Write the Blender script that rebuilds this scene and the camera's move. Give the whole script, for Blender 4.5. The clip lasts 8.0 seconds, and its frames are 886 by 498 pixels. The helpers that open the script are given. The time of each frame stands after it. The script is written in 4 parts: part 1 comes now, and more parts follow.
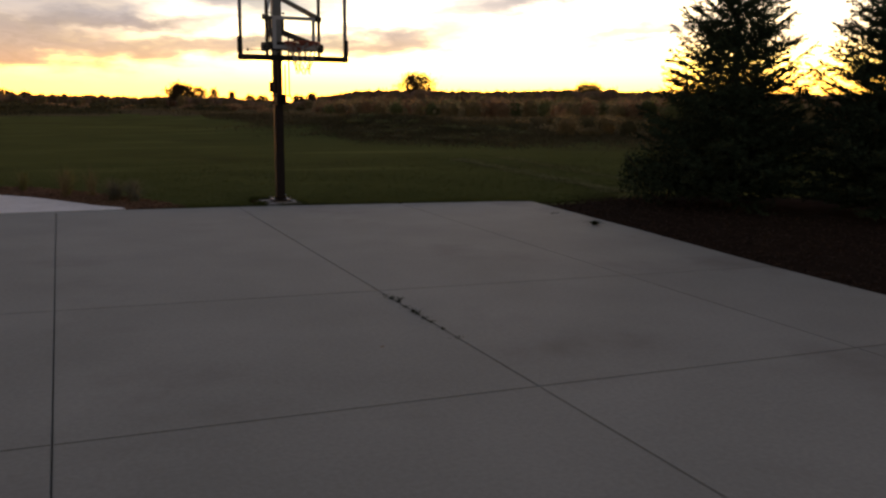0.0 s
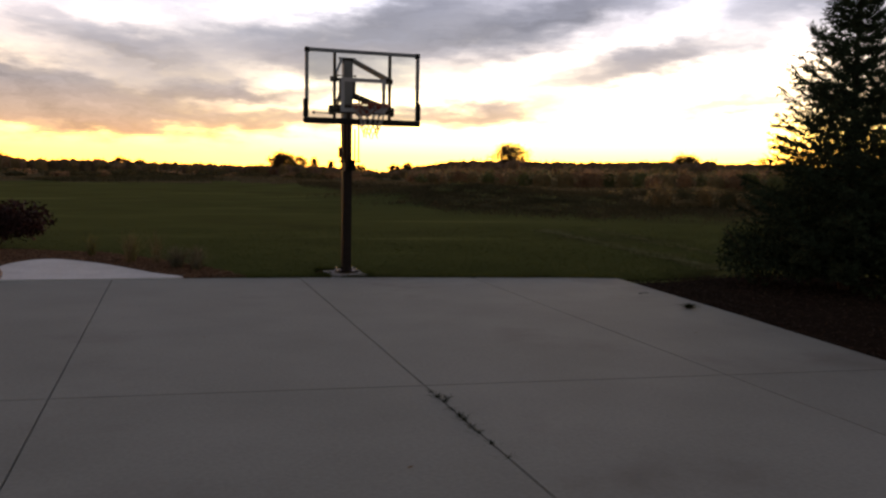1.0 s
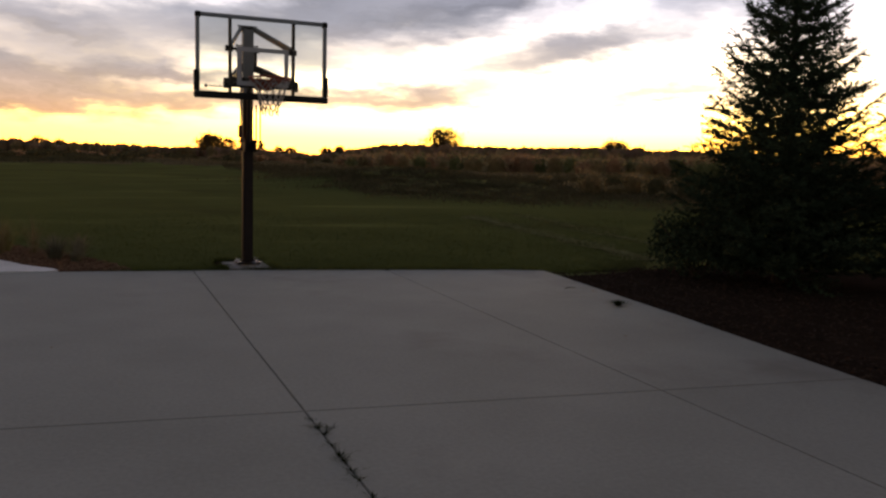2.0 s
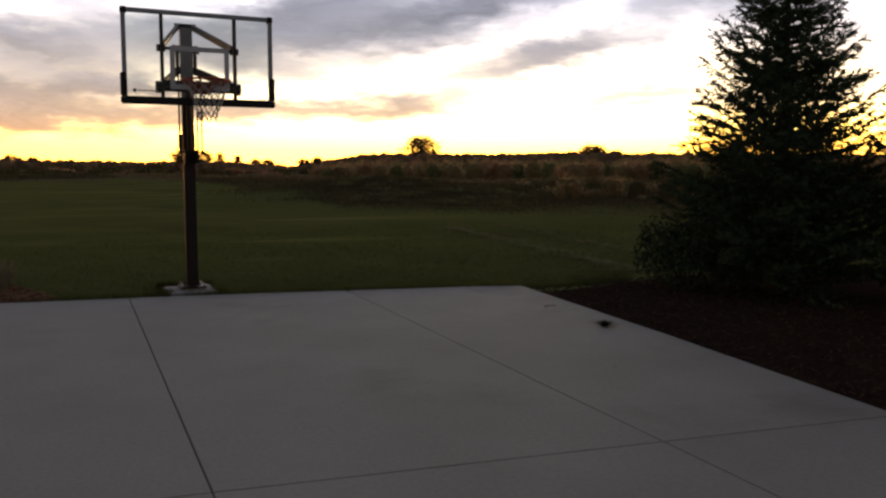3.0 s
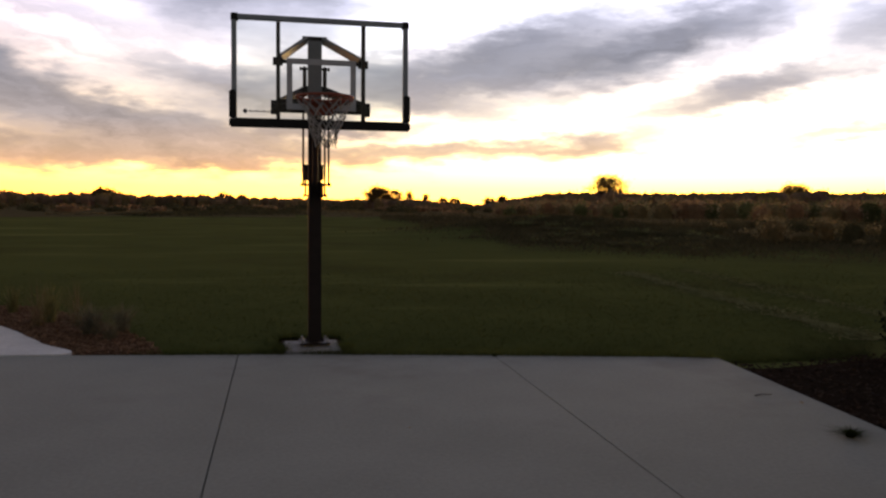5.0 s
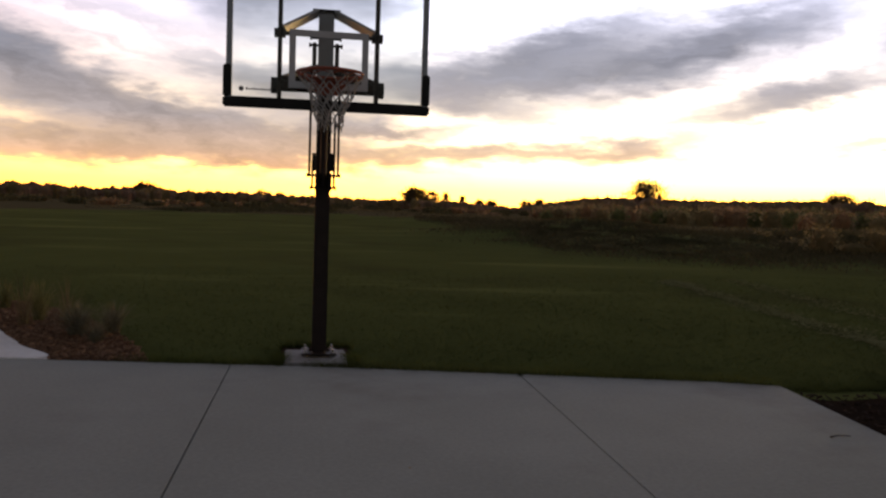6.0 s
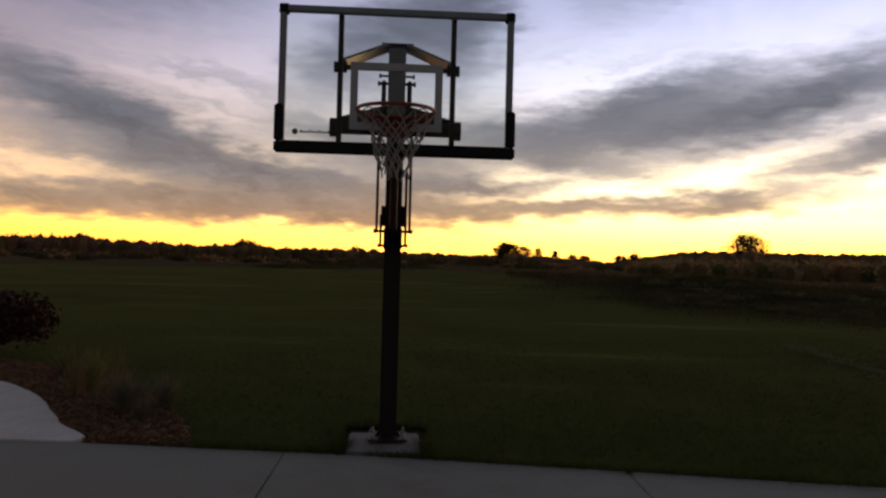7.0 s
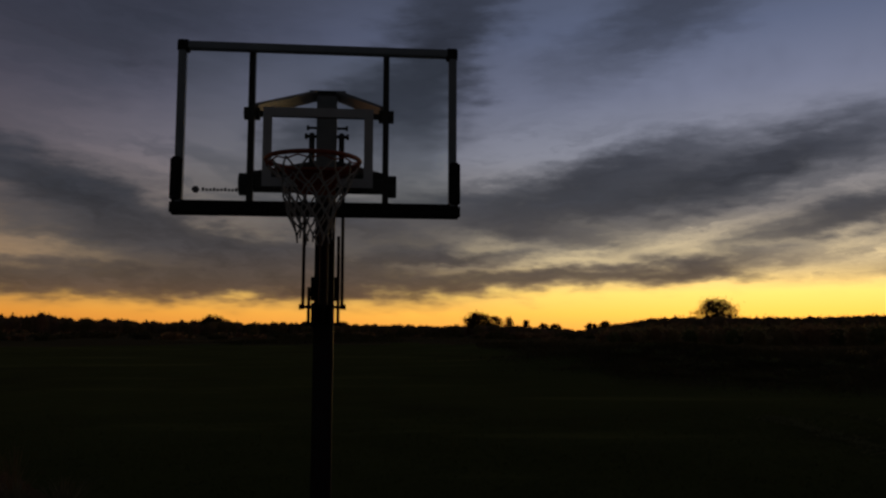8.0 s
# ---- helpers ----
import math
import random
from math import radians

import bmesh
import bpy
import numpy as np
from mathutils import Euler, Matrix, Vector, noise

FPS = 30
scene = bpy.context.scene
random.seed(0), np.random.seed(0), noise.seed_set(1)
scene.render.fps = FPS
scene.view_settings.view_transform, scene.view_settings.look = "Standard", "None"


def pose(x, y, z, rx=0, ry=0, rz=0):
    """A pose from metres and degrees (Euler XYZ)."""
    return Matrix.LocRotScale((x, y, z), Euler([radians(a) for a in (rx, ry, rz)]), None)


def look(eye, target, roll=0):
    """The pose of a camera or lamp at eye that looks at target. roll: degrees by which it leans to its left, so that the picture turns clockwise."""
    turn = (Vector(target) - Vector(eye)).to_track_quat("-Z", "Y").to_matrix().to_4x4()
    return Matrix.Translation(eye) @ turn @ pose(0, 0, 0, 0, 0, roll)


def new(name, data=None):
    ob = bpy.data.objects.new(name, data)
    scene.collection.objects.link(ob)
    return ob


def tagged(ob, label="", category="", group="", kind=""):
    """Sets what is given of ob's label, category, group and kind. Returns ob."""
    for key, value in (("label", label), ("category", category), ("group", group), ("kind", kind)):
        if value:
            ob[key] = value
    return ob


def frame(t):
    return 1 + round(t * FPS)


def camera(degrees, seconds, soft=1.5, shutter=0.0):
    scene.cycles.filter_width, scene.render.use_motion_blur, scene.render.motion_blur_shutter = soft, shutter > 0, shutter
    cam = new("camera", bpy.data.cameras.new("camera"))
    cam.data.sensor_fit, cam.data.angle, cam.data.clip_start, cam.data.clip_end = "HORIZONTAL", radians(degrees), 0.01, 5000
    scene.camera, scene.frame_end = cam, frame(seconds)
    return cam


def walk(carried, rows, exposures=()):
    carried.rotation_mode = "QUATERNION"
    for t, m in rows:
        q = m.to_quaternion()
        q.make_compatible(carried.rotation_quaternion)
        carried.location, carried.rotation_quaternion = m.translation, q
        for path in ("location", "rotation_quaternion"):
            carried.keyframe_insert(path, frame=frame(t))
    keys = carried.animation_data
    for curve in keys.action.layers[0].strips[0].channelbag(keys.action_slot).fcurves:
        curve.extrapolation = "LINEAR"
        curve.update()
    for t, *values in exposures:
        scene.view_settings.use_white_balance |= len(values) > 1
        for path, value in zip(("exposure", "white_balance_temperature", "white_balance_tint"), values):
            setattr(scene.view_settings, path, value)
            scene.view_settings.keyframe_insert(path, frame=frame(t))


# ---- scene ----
cam = camera(56.4, 8.0, soft=2.4)
PATH = [
    (0, (-3.21, -12.493, 1.494), (-2.358, -10.716, 1.15), 0.5),
    (0.5, (-2.92, -12.104, 1.508), (-2.117, -10.283, 1.318), 1.1),
    (1, (-2.568, -11.657, 1.453), (-1.915, -9.775, 1.272), 1.0),
    (1.5, (-2.286, -11.247, 1.443), (-1.532, -9.41, 1.207), 2.1),
    (1.7, (-2.168, -11.09, 1.451), (-1.376, -9.268, 1.22), 2.1),
    (2.8, (-1.539, -10.148, 1.428), (-0.727, -8.329, 1.249), 0.4),
    (3, (-1.422, -9.983, 1.434), (-0.577, -8.181, 1.238), 0.1),
    (3.5, (-1.172, -9.59, 1.431), (-0.483, -7.722, 1.247), 0.8),
    (4, (-0.913, -9.142, 1.429), (-0.217, -7.27, 1.327), 0.5),
    (4.5, (-0.673, -8.708, 1.408), (-0.114, -6.792, 1.281), -0.1),
    (5, (-0.511, -8.297, 1.416), (-0.083, -6.346, 1.311), 0.5),
    (5.2, (-0.448, -8.125, 1.403), (-0.044, -6.169, 1.302), 1.1),
    (6.3, (-0.133, -7.09, 1.371), (0.194, -5.119, 1.268), 1.5),
    (6.5, (-0.106, -6.866, 1.41), (0.2, -4.892, 1.32), 1.1),
    (7, (0.01, -6.348, 1.409), (0.129, -4.351, 1.434), 1.5),
    (7.5, (0.107, -5.868, 1.441), (0.251, -3.878, 1.567), 2.0),
    (8, (0.265, -5.463, 1.457), (0.452, -3.482, 1.655), 0.2),
]
walk(cam, [(t, look(eye, aim, roll)) for t, eye, aim, roll in PATH],
     [(0, -0.1, 6600, 12), (6.3, -0.12, 6600, 12), (6.5, -0.2, 6600, 12), (7.0, -0.95, 6550, 12), (7.5, -2.05, 6850, 12), (8.0, -2.95, 6150, 10)])

# ---------------------------------------------------------------- world and sun
SUN_AZ, SUN_EL = 30.0, 1.2          # degrees right of +y, degrees up
world = bpy.data.worlds.new("dusk_sky")
scene.world = world
world.use_nodes = True
wt = world.node_tree
wt.nodes.clear()


class Nodes:
    """Short hand for building a node tree."""

    def __init__(self, tree):
        self.tree = tree

    def put(self, kind):
        return self.tree.nodes.new(kind)

    def feed(self, socket, value):
        if isinstance(value, (int, float, tuple)):
            socket.default_value = value
        else:
            self.tree.links.new(value, socket)

    def math(self, op, a, b=0.0, c=0.0):
        n = self.put("ShaderNodeMath")
        n.operation = op
        for s, v in zip(n.inputs, (a, b, c)):
            self.feed(s, v)
        return n.outputs[0]

    def noise(self, vec, scale, detail=4.0, rough=0.55):
        n = self.put("ShaderNodeTexNoise")
        self.feed(n.inputs["Vector"], vec)
        n.inputs["Scale"].default_value = scale
        n.inputs["Detail"].default_value = detail
        n.inputs["Roughness"].default_value = rough
        return n

    def xyz(self, x, y, z=0.0):
        n = self.put("ShaderNodeCombineXYZ")
        for s, v in zip(n.inputs, (x, y, z)):
            self.feed(s, v)
        return n.outputs[0]

    def ramp(self, fac, stops):
        n = self.put("ShaderNodeValToRGB")
        e = n.color_ramp.elements
        while len(e) < len(stops):
            e.new(0.5)
        for el, (pos, col) in zip(e, stops):
            el.position = pos
            el.color = (*col, 1)
        self.feed(n.inputs[0], fac)
        return n.outputs[0]

    def mix(self, fac, a, b, blend="MIX"):
        n = self.put("ShaderNodeMix")
        n.data_type, n.blend_type = "RGBA", blend
        self.feed(n.inputs[0], fac)
        self.feed(n.inputs[6], a)
        self.feed(n.inputs[7], b)
        return n.outputs[2]

    def span(self, v, lo, hi, to_lo=0.0, to_hi=1.0):
        n = self.put("ShaderNodeMapRange")
        n.interpolation_type = "SMOOTHSTEP"
        for s, x in zip(n.inputs, (v, lo, hi, to_lo, to_hi)):
            self.feed(s, x)
        return n.outputs[0]


W = Nodes(wt)
way = W.put("ShaderNodeTexCoord").outputs["Generated"]
sep = W.put("ShaderNodeSeparateXYZ")
W.feed(sep.inputs[0], way)
az = W.math("MULTIPLY", W.math("ARCTAN2", sep.outputs[0], sep.outputs[1]), 57.2958)
el = W.math("MULTIPLY", W.math("ARCSINE", sep.outputs[2]), 57.2958)

# clear dusk sky: a gradient by height, brightest over the set sun, on top of the sky model
HALF = 30.0
sky_stops = [(0.0, (1.55, 0.62, 0.090)), (1.2, (1.75, 0.88, 0.125)), (2.6, (1.60, 1.06, 0.23)), (4.5, (1.10, 0.86, 0.44)),
             (8.0, (0.44, 0.405, 0.36)), (12.0, (0.31, 0.325, 0.39)), (16.0, (0.22, 0.245, 0.35)), (20.0, (0.135, 0.165, 0.265)),
             (29.5, (0.026, 0.029, 0.037))]
clear = W.ramp(W.math("DIVIDE", el, HALF), [(e / HALF, c) for e, c in sky_stops])
turn_off = W.math("SUBTRACT", az, SUN_AZ - 2)
off = W.math("DIVIDE", W.math("ARCCOSINE", W.math("COSINE", W.math("MULTIPLY", turn_off, 0.0174533))), radians(46.0))
spread = W.math("EXPONENT", W.math("MULTIPLY", W.math("MULTIPLY", off, off), -1.0))
tints = [W.math("MULTIPLY_ADD", spread, 6.0 * (1 - base), 6.0 * base) for base in (0.38, 0.19, 0.15)]      # redder away from the sun
clear = W.mix(1.0, clear, W.xyz(*tints), "MULTIPLY")
east = W.ramp(W.math("DIVIDE", el, 90.0), [(0.0, (0.16, 0.15, 0.15)), (0.3, (0.145, 0.145, 0.155)), (1.0, (0.125, 0.128, 0.138))])
clear = W.mix(W.span(off, 1.4, 2.6), clear, east)
model = W.put("ShaderNodeTexSky")
model.sky_type, model.sun_disc = "NISHITA", False
model.sun_elevation, model.sun_rotation = radians(SUN_EL), radians(SUN_AZ)
clear = W.mix(0.06, clear, model.outputs[0], "ADD")

# clouds: long soft streaks, ragged by two scales of noise
flat = W.xyz(W.math("MULTIPLY", az, 0.09), W.math("MULTIPLY", el, 0.30))
big = W.noise(flat, 1.0, 4.0)
bsep = W.put("ShaderNodeSeparateColor")
W.feed(bsep.inputs[0], big.outputs["Color"])
mid = W.noise(flat, 4.2, 4.0)
msep = W.put("ShaderNodeSeparateColor")
W.feed(msep.inputs[0], mid.outputs["Color"])
caz = W.math("MULTIPLY_ADD", W.math("SUBTRACT", bsep.outputs[0], 0.5), 7.0, az)
caz = W.math("MULTIPLY_ADD", W.math("SUBTRACT", msep.outputs[0], 0.5), 4.5, caz)
cel = W.math("MULTIPLY_ADD", W.math("SUBTRACT", bsep.outputs[1], 0.5), 1.8, el)
cel = W.math("MULTIPLY_ADD", W.math("SUBTRACT", msep.outputs[1], 0.5), 2.3, cel)
# middle (azimuth, height), half length, half width, tilt, weight
STREAKS = [(9, 8.3, 7.5, 1.51, 0, 0.99), (17, 10.8, 5.8, 1.1, 15, 0.99), (20.5, 9.5, 7.5, 1.51, 5, 1.19), (29.5, 11.9, 5.8, 1.39, 8, 0.92),
           (25.5, 10.6, 4, 1.27, 22, 0.73), (32.8, 7.7, 5.1, 0.98, 9, 1.12), (28.5, 6.4, 6.3, 0.58, 10, 0.4), (12.5, 3.7, 12.1, 0.58, 1.5, 1.25),
           (23.5, 4.55, 4.1, 0.58, 4, 0.99), (6.4, 5.1, 3.4, 0.49, 0, 1.06), (12.5, 6.7, 5.8, 0.93, -8, 0.59), (38.8, 4.6, 4.6, 0.49, 7, 0.66),
           (44, 11.5, 6.3, 1.74, 8, 0.79), (-20.5, 9.3, 6.3, 1.51, -20, 1.52), (-14, 6.9, 6.3, 1.5, -22, 2), (-11.5, 5.2, 9.8, 1.19, -9, 2),
           (-4.5, 4.6, 6.3, 1.5, -3, 1.6), (-20, 3.4, 9.2, 0.94, 0, 1.89), (-7.5, 3.15, 12.1, 0.6, 0, 1.8), (2.8, 5, 3.4, 0.75, 5, 1),
           (-1, 7.2, 5.8, 1.25, -12, 1.1), (5, 18.5, 6.3, 2.7, 62, 1.1), (-1, 15, 5.4, 2.1, 32, 0.95), (-17, 19.5, 10.3, 3.84, 10, 0.66),
           (21, 21, 8, 2.3, 25, 0.46)]
dens = 0.0
for a0, e0, length, width, tilt, weight in STREAKS:
    c, s = math.cos(radians(tilt)), math.sin(radians(tilt))
    da, de = W.math("SUBTRACT", caz, a0), W.math("SUBTRACT", cel, e0)
    u = W.math("MULTIPLY_ADD", da, c / length, W.math("MULTIPLY", de, s / length))
    v = W.math("MULTIPLY_ADD", de, c / width, W.math("MULTIPLY", da, -s / width))
    r2 = W.math("MULTIPLY_ADD", u, u, W.math("MULTIPLY", v, v))
    dens = W.math("MULTIPLY_ADD", W.math("EXPONENT", W.math("MULTIPLY", r2, -1.0)), weight, dens)
fine = W.noise(W.xyz(W.math("MULTIPLY", caz, 0.30), W.math("MULTIPLY", cel, 0.62)), 1.0, 7.0, 0.62)
veil = W.noise(way, 2.4, 5.0, 0.6)
dens = W.math("MULTIPLY", dens, W.math("MULTIPLY_ADD", fine.outputs[0], 1.9, 0.05))
# thin fibres fanning up to both sides over the bright low sky
fan = W.math("MULTIPLY_ADD", W.math("ABSOLUTE", W.math("SUBTRACT", caz, 3.0)), -0.20, cel)
fibre = W.noise(W.xyz(W.math("MULTIPLY", caz, 0.075), W.math("MULTIPLY", fan, 0.62), 3.0), 1.0, 7.0, 0.62)
band = W.math("MULTIPLY", W.span(el, 2.6, 4.4), W.span(el, 17.0, 8.0))
sheet = W.math("MULTIPLY", W.span(fibre.outputs[0], 0.42, 0.70), band)
high = W.math("MULTIPLY", W.span(veil.outputs[0], 0.48, 0.75), W.span(el, 10.0, 26.0))
dens = W.math("MULTIPLY_ADD", sheet, 0.25, dens)
thick = W.math("SUBTRACT", 1.0, W.math("EXPONENT", W.math("MULTIPLY", dens, -1.35)))
cover = W.math("MAXIMUM", thick, W.math("MAXIMUM", W.math("MULTIPLY", high, 0.5), W.math("MULTIPLY", sheet, 0.42)))
cloud = W.ramp(W.math("DIVIDE", el, HALF), [(1.5 / HALF, (0.95, 0.50, 0.25)), (3.5 / HALF, (0.66, 0.46, 0.33)), (5.5 / HALF, (0.46, 0.40, 0.39)),
                                            (9.0 / HALF, (0.28, 0.285, 0.335)), (15.0 / HALF, (0.22, 0.24, 0.325)), (1.0, (0.11, 0.13, 0.19))])
depth = W.math("MULTIPLY_ADD", W.math("ADD", fine.outputs[0], fibre.outputs[0]), 1.25, -0.22)
cloud = W.mix(1.0, cloud, W.xyz(depth, depth, depth), "MULTIPLY")
# light falls off through the cloud by its thickness, so that edges stay soft
inv = W.math("SUBTRACT", 1.0, cover)
csep, dsep = W.put("ShaderNodeSeparateColor"), W.put("ShaderNodeSeparateColor")
W.feed(csep.inputs[0], clear)
W.feed(dsep.inputs[0], cloud)
both = W.xyz(*[W.math("MULTIPLY", W.math("POWER", a, inv), W.math("POWER", W.math("MAXIMUM", b, 0.004), cover)) for a, b in zip(csep.outputs, dsep.outputs)][:3])
back = W.put("ShaderNodeBackground")
W.feed(back.inputs[0], both)
back.inputs[1].default_value = 1.0
W.feed(W.put("ShaderNodeOutputWorld").inputs[0], back.outputs[0])

sun_data = bpy.data.lights.new("low_sun", "SUN")
sun_data.energy, sun_data.angle, sun_data.color = 0.35, radians(9), (1.0, 0.62, 0.30)
sun = new("low_sun", sun_data)
sun.matrix_world = look((math.sin(radians(SUN_AZ)) * 80, math.cos(radians(SUN_AZ)) * 80, 80 * math.tan(radians(SUN_EL))), (0, 0, 0))

# ---------------------------------------------------------------- materials


def surface(name, dark, light, scale, rough=0.8, metal=0.0, bump=0.2, fine_scale=None, spread=0.5, stain=None, per_object=0.0, per_island=0.0,
            bump_dist=0.01, specular=0.5, stain_stretch=(1, 1, 1), sheen=0.0, patch=None, backlit=0.0):
    """Two scales of noise between two colours, with relief; stain: (colour, scale, amount)."""
    m = bpy.data.materials.new(name)
    m.use_nodes = True
    N = Nodes(m.node_tree)
    bsdf = m.node_tree.nodes["Principled BSDF"]
    co = N.put("ShaderNodeTexCoord").outputs["Object"]
    if per_object or per_island:
        co = N.put("ShaderNodeNewGeometry").outputs["Position"]
    large, small = N.noise(co, scale, 5.0), N.noise(co, fine_scale or scale * 9, 3.0, 0.6)
    mixed = N.math("MULTIPLY_ADD", small.outputs[0], 0.5, N.math("MULTIPLY", large.outputs[0], 0.5))
    fac = N.span(mixed, 0.5 - spread * 0.4, 0.5 + spread * 0.4)
    col = N.mix(fac, (*dark, 1), (*light, 1))
    if stain:
        vm = N.put("ShaderNodeVectorMath")
        vm.operation = "MULTIPLY"
        N.feed(vm.inputs[0], co)
        vm.inputs[1].default_value = stain_stretch
        spots = N.noise(vm.outputs[0], stain[1], 6.0, 0.65)
        col = N.mix(N.math("MULTIPLY", N.span(spots.outputs[0], 0.52, 0.72), stain[2]), col, (*stain[0], 1))
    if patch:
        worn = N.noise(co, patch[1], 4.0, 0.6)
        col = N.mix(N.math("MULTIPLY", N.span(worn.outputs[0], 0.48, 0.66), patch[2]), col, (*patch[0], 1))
    if per_object:
        rnd = N.put("ShaderNodeObjectInfo").outputs["Random"]
        k = N.math("MULTIPLY_ADD", rnd, per_object, 1 - per_object / 2)
        col = N.mix(1.0, col, N.xyz(k, k, k), "MULTIPLY")
    if per_island:
        rnd = N.put("ShaderNodeNewGeometry").outputs["Random Per Island"]
        k = N.math("MULTIPLY_ADD", rnd, per_island, 1 - per_island / 2)
        col = N.mix(1.0, col, N.xyz(k, k, k), "MULTIPLY")
    N.feed(bsdf.inputs["Base Color"], col)
    N.feed(bsdf.inputs["Roughness"], N.math("MULTIPLY_ADD", small.outputs[0], 0.2, rough - 0.1))
    bsdf.inputs["Metallic"].default_value = metal
    bsdf.inputs["Specular IOR Level"].default_value = specular
    if sheen:
        bsdf.inputs["Sheen Weight"].default_value = sheen
        bsdf.inputs["Sheen Roughness"].default_value = 0.45
        bsdf.inputs["Sheen Tint"].default_value = (0.54, 0.62, 0.27, 1)
    if bump:
        b = N.put("ShaderNodeBump")
        b.inputs["Strength"].default_value = bump
        b.inputs["Distance"].default_value = bump_dist
        N.feed(b.inputs["Height"], mixed)
        N.feed(bsdf.inputs["Normal"], b.outputs[0])
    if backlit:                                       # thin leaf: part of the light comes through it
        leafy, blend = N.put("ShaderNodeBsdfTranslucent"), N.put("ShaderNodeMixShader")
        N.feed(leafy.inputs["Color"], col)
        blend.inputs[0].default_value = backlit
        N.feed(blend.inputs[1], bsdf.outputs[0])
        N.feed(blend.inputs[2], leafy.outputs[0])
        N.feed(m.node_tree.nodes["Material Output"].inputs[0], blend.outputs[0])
    return m


CONCRETE = surface("broom_concrete", (0.240, 0.245, 0.222), (0.322, 0.327, 0.299), 0.9, 0.85, bump=0.6, fine_scale=34, spread=0.58,
                   stain=((0.185, 0.176, 0.160), 0.40, 0.75), per_object=0.06, bump_dist=0.004, specular=0.25)
CONCRETE_BASE = surface("joint_dirt", (0.05, 0.045, 0.038), (0.10, 0.09, 0.075), 6, 0.95, specular=0.1)
WALK = surface("pale_walk_concrete", (0.600, 0.588, 0.576), (0.792, 0.780, 0.768), 2.0, 0.75, bump=0.8, fine_scale=24, bump_dist=0.008)
FOOTING = surface("footing_concrete", (0.18, 0.175, 0.17), (0.26, 0.255, 0.25), 5.0, 0.85, bump=0.5, fine_scale=45, bump_dist=0.006)
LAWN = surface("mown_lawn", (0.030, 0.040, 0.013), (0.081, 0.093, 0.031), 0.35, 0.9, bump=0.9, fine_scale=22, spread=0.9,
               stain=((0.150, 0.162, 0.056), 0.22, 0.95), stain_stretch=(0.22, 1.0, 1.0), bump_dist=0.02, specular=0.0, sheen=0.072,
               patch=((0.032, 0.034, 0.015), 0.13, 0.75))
MEADOW = surface("rough_meadow", (0.081, 0.066, 0.034), (0.161, 0.127, 0.070), 0.10, 0.95, bump=1.0, fine_scale=2.5, spread=0.9,
                 stain=((0.18, 0.14, 0.075), 0.05, 0.6), bump_dist=0.1, specular=0.0)
BLADE = surface("grass_blade", (0.044, 0.058, 0.018), (0.097, 0.118, 0.036), 0.35, 0.9, bump=0, per_island=0.2, specular=0.0, backlit=0.4,
                stain=((0.140, 0.158, 0.054), 0.22, 0.95), stain_stretch=(0.22, 1.0, 1.0), patch=((0.034, 0.036, 0.020), 0.13, 0.75))
# dark brush blades, also used to draw the shaded edge of a bank
HEATH_AND_SHADE = surface("heath_and_shade_blade", (0.063, 0.061, 0.032), (0.138, 0.123, 0.064), 0.3, 0.9, bump=0, per_island=0.3, specular=0.0, backlit=0.3)
TRACK = surface("flattened_grass_blade", (0.147, 0.151, 0.066), (0.258, 0.251, 0.125), 0.5, 0.9, bump=0, per_island=0.3, specular=0.0, backlit=0.08)
SOIL = surface("bare_soil", (0.030, 0.021, 0.017), (0.072, 0.050, 0.039), 6, 0.95, bump=1.0, fine_scale=60, bump_dist=0.02, specular=0.0)
MEADOW_BLADE = surface("meadow_grass_blade", (0.068, 0.061, 0.032), (0.120, 0.102, 0.056), 0.12, 0.9, bump=0, per_island=0.3, specular=0.0, backlit=0.4)
WEED = surface("dark_weed", (0.018, 0.024, 0.009), (0.045, 0.056, 0.02), 6, 0.9, bump=0, per_island=0.5, specular=0.0)
STRAW = surface("dry_grass_blade", (0.115, 0.095, 0.051), (0.217, 0.178, 0.099), 1.5, 0.8, bump=0, per_island=0.6, specular=0.0, backlit=0.4)
SAGE = surface("sage_foliage", (0.123, 0.122, 0.082), (0.245, 0.230, 0.157), 3, 0.8, bump=0, per_island=0.5, specular=0.0, backlit=0.4)
# mulch under the spruces: their shade is put into the darker colour
MULCH_SHADED = surface("shaded_bark_mulch", (0.020, 0.014, 0.011), (0.046, 0.032, 0.024), 3.0, 0.95, bump=1.0, fine_scale=40, spread=0.9, bump_dist=0.03, specular=0.0)
MULCH_RED = surface("red_bark_mulch", (0.072, 0.043, 0.027), (0.180, 0.109, 0.068), 3.0, 0.95, bump=1.0, fine_scale=40, spread=0.9, bump_dist=0.03, specular=0.0)
CHIP_RED = surface("red_bark_chip", (0.096, 0.057, 0.036), (0.259, 0.156, 0.098), 8.0, 0.9, bump=0.4, per_island=0.8, specular=0.05)
GREEN_STRAW = surface("green_straw_blade", (0.12, 0.125, 0.050), (0.24, 0.24, 0.105), 1.5, 0.85, bump=0, per_island=0.5, specular=0.0, backlit=0.4)
# chips of the spruce bed, darkened for shade like the mulch there
CHIP_SHADED = surface("shaded_bark_chip", (0.024, 0.017, 0.013), (0.060, 0.041, 0.030), 8.0, 0.9, bump=0.4, per_island=0.7, specular=0.05)
NEEDLE = surface("spruce_needles", (0.030, 0.044, 0.027), (0.065, 0.088, 0.050), 2.0, 0.7, bump=0, per_island=0.7, specular=0.0)
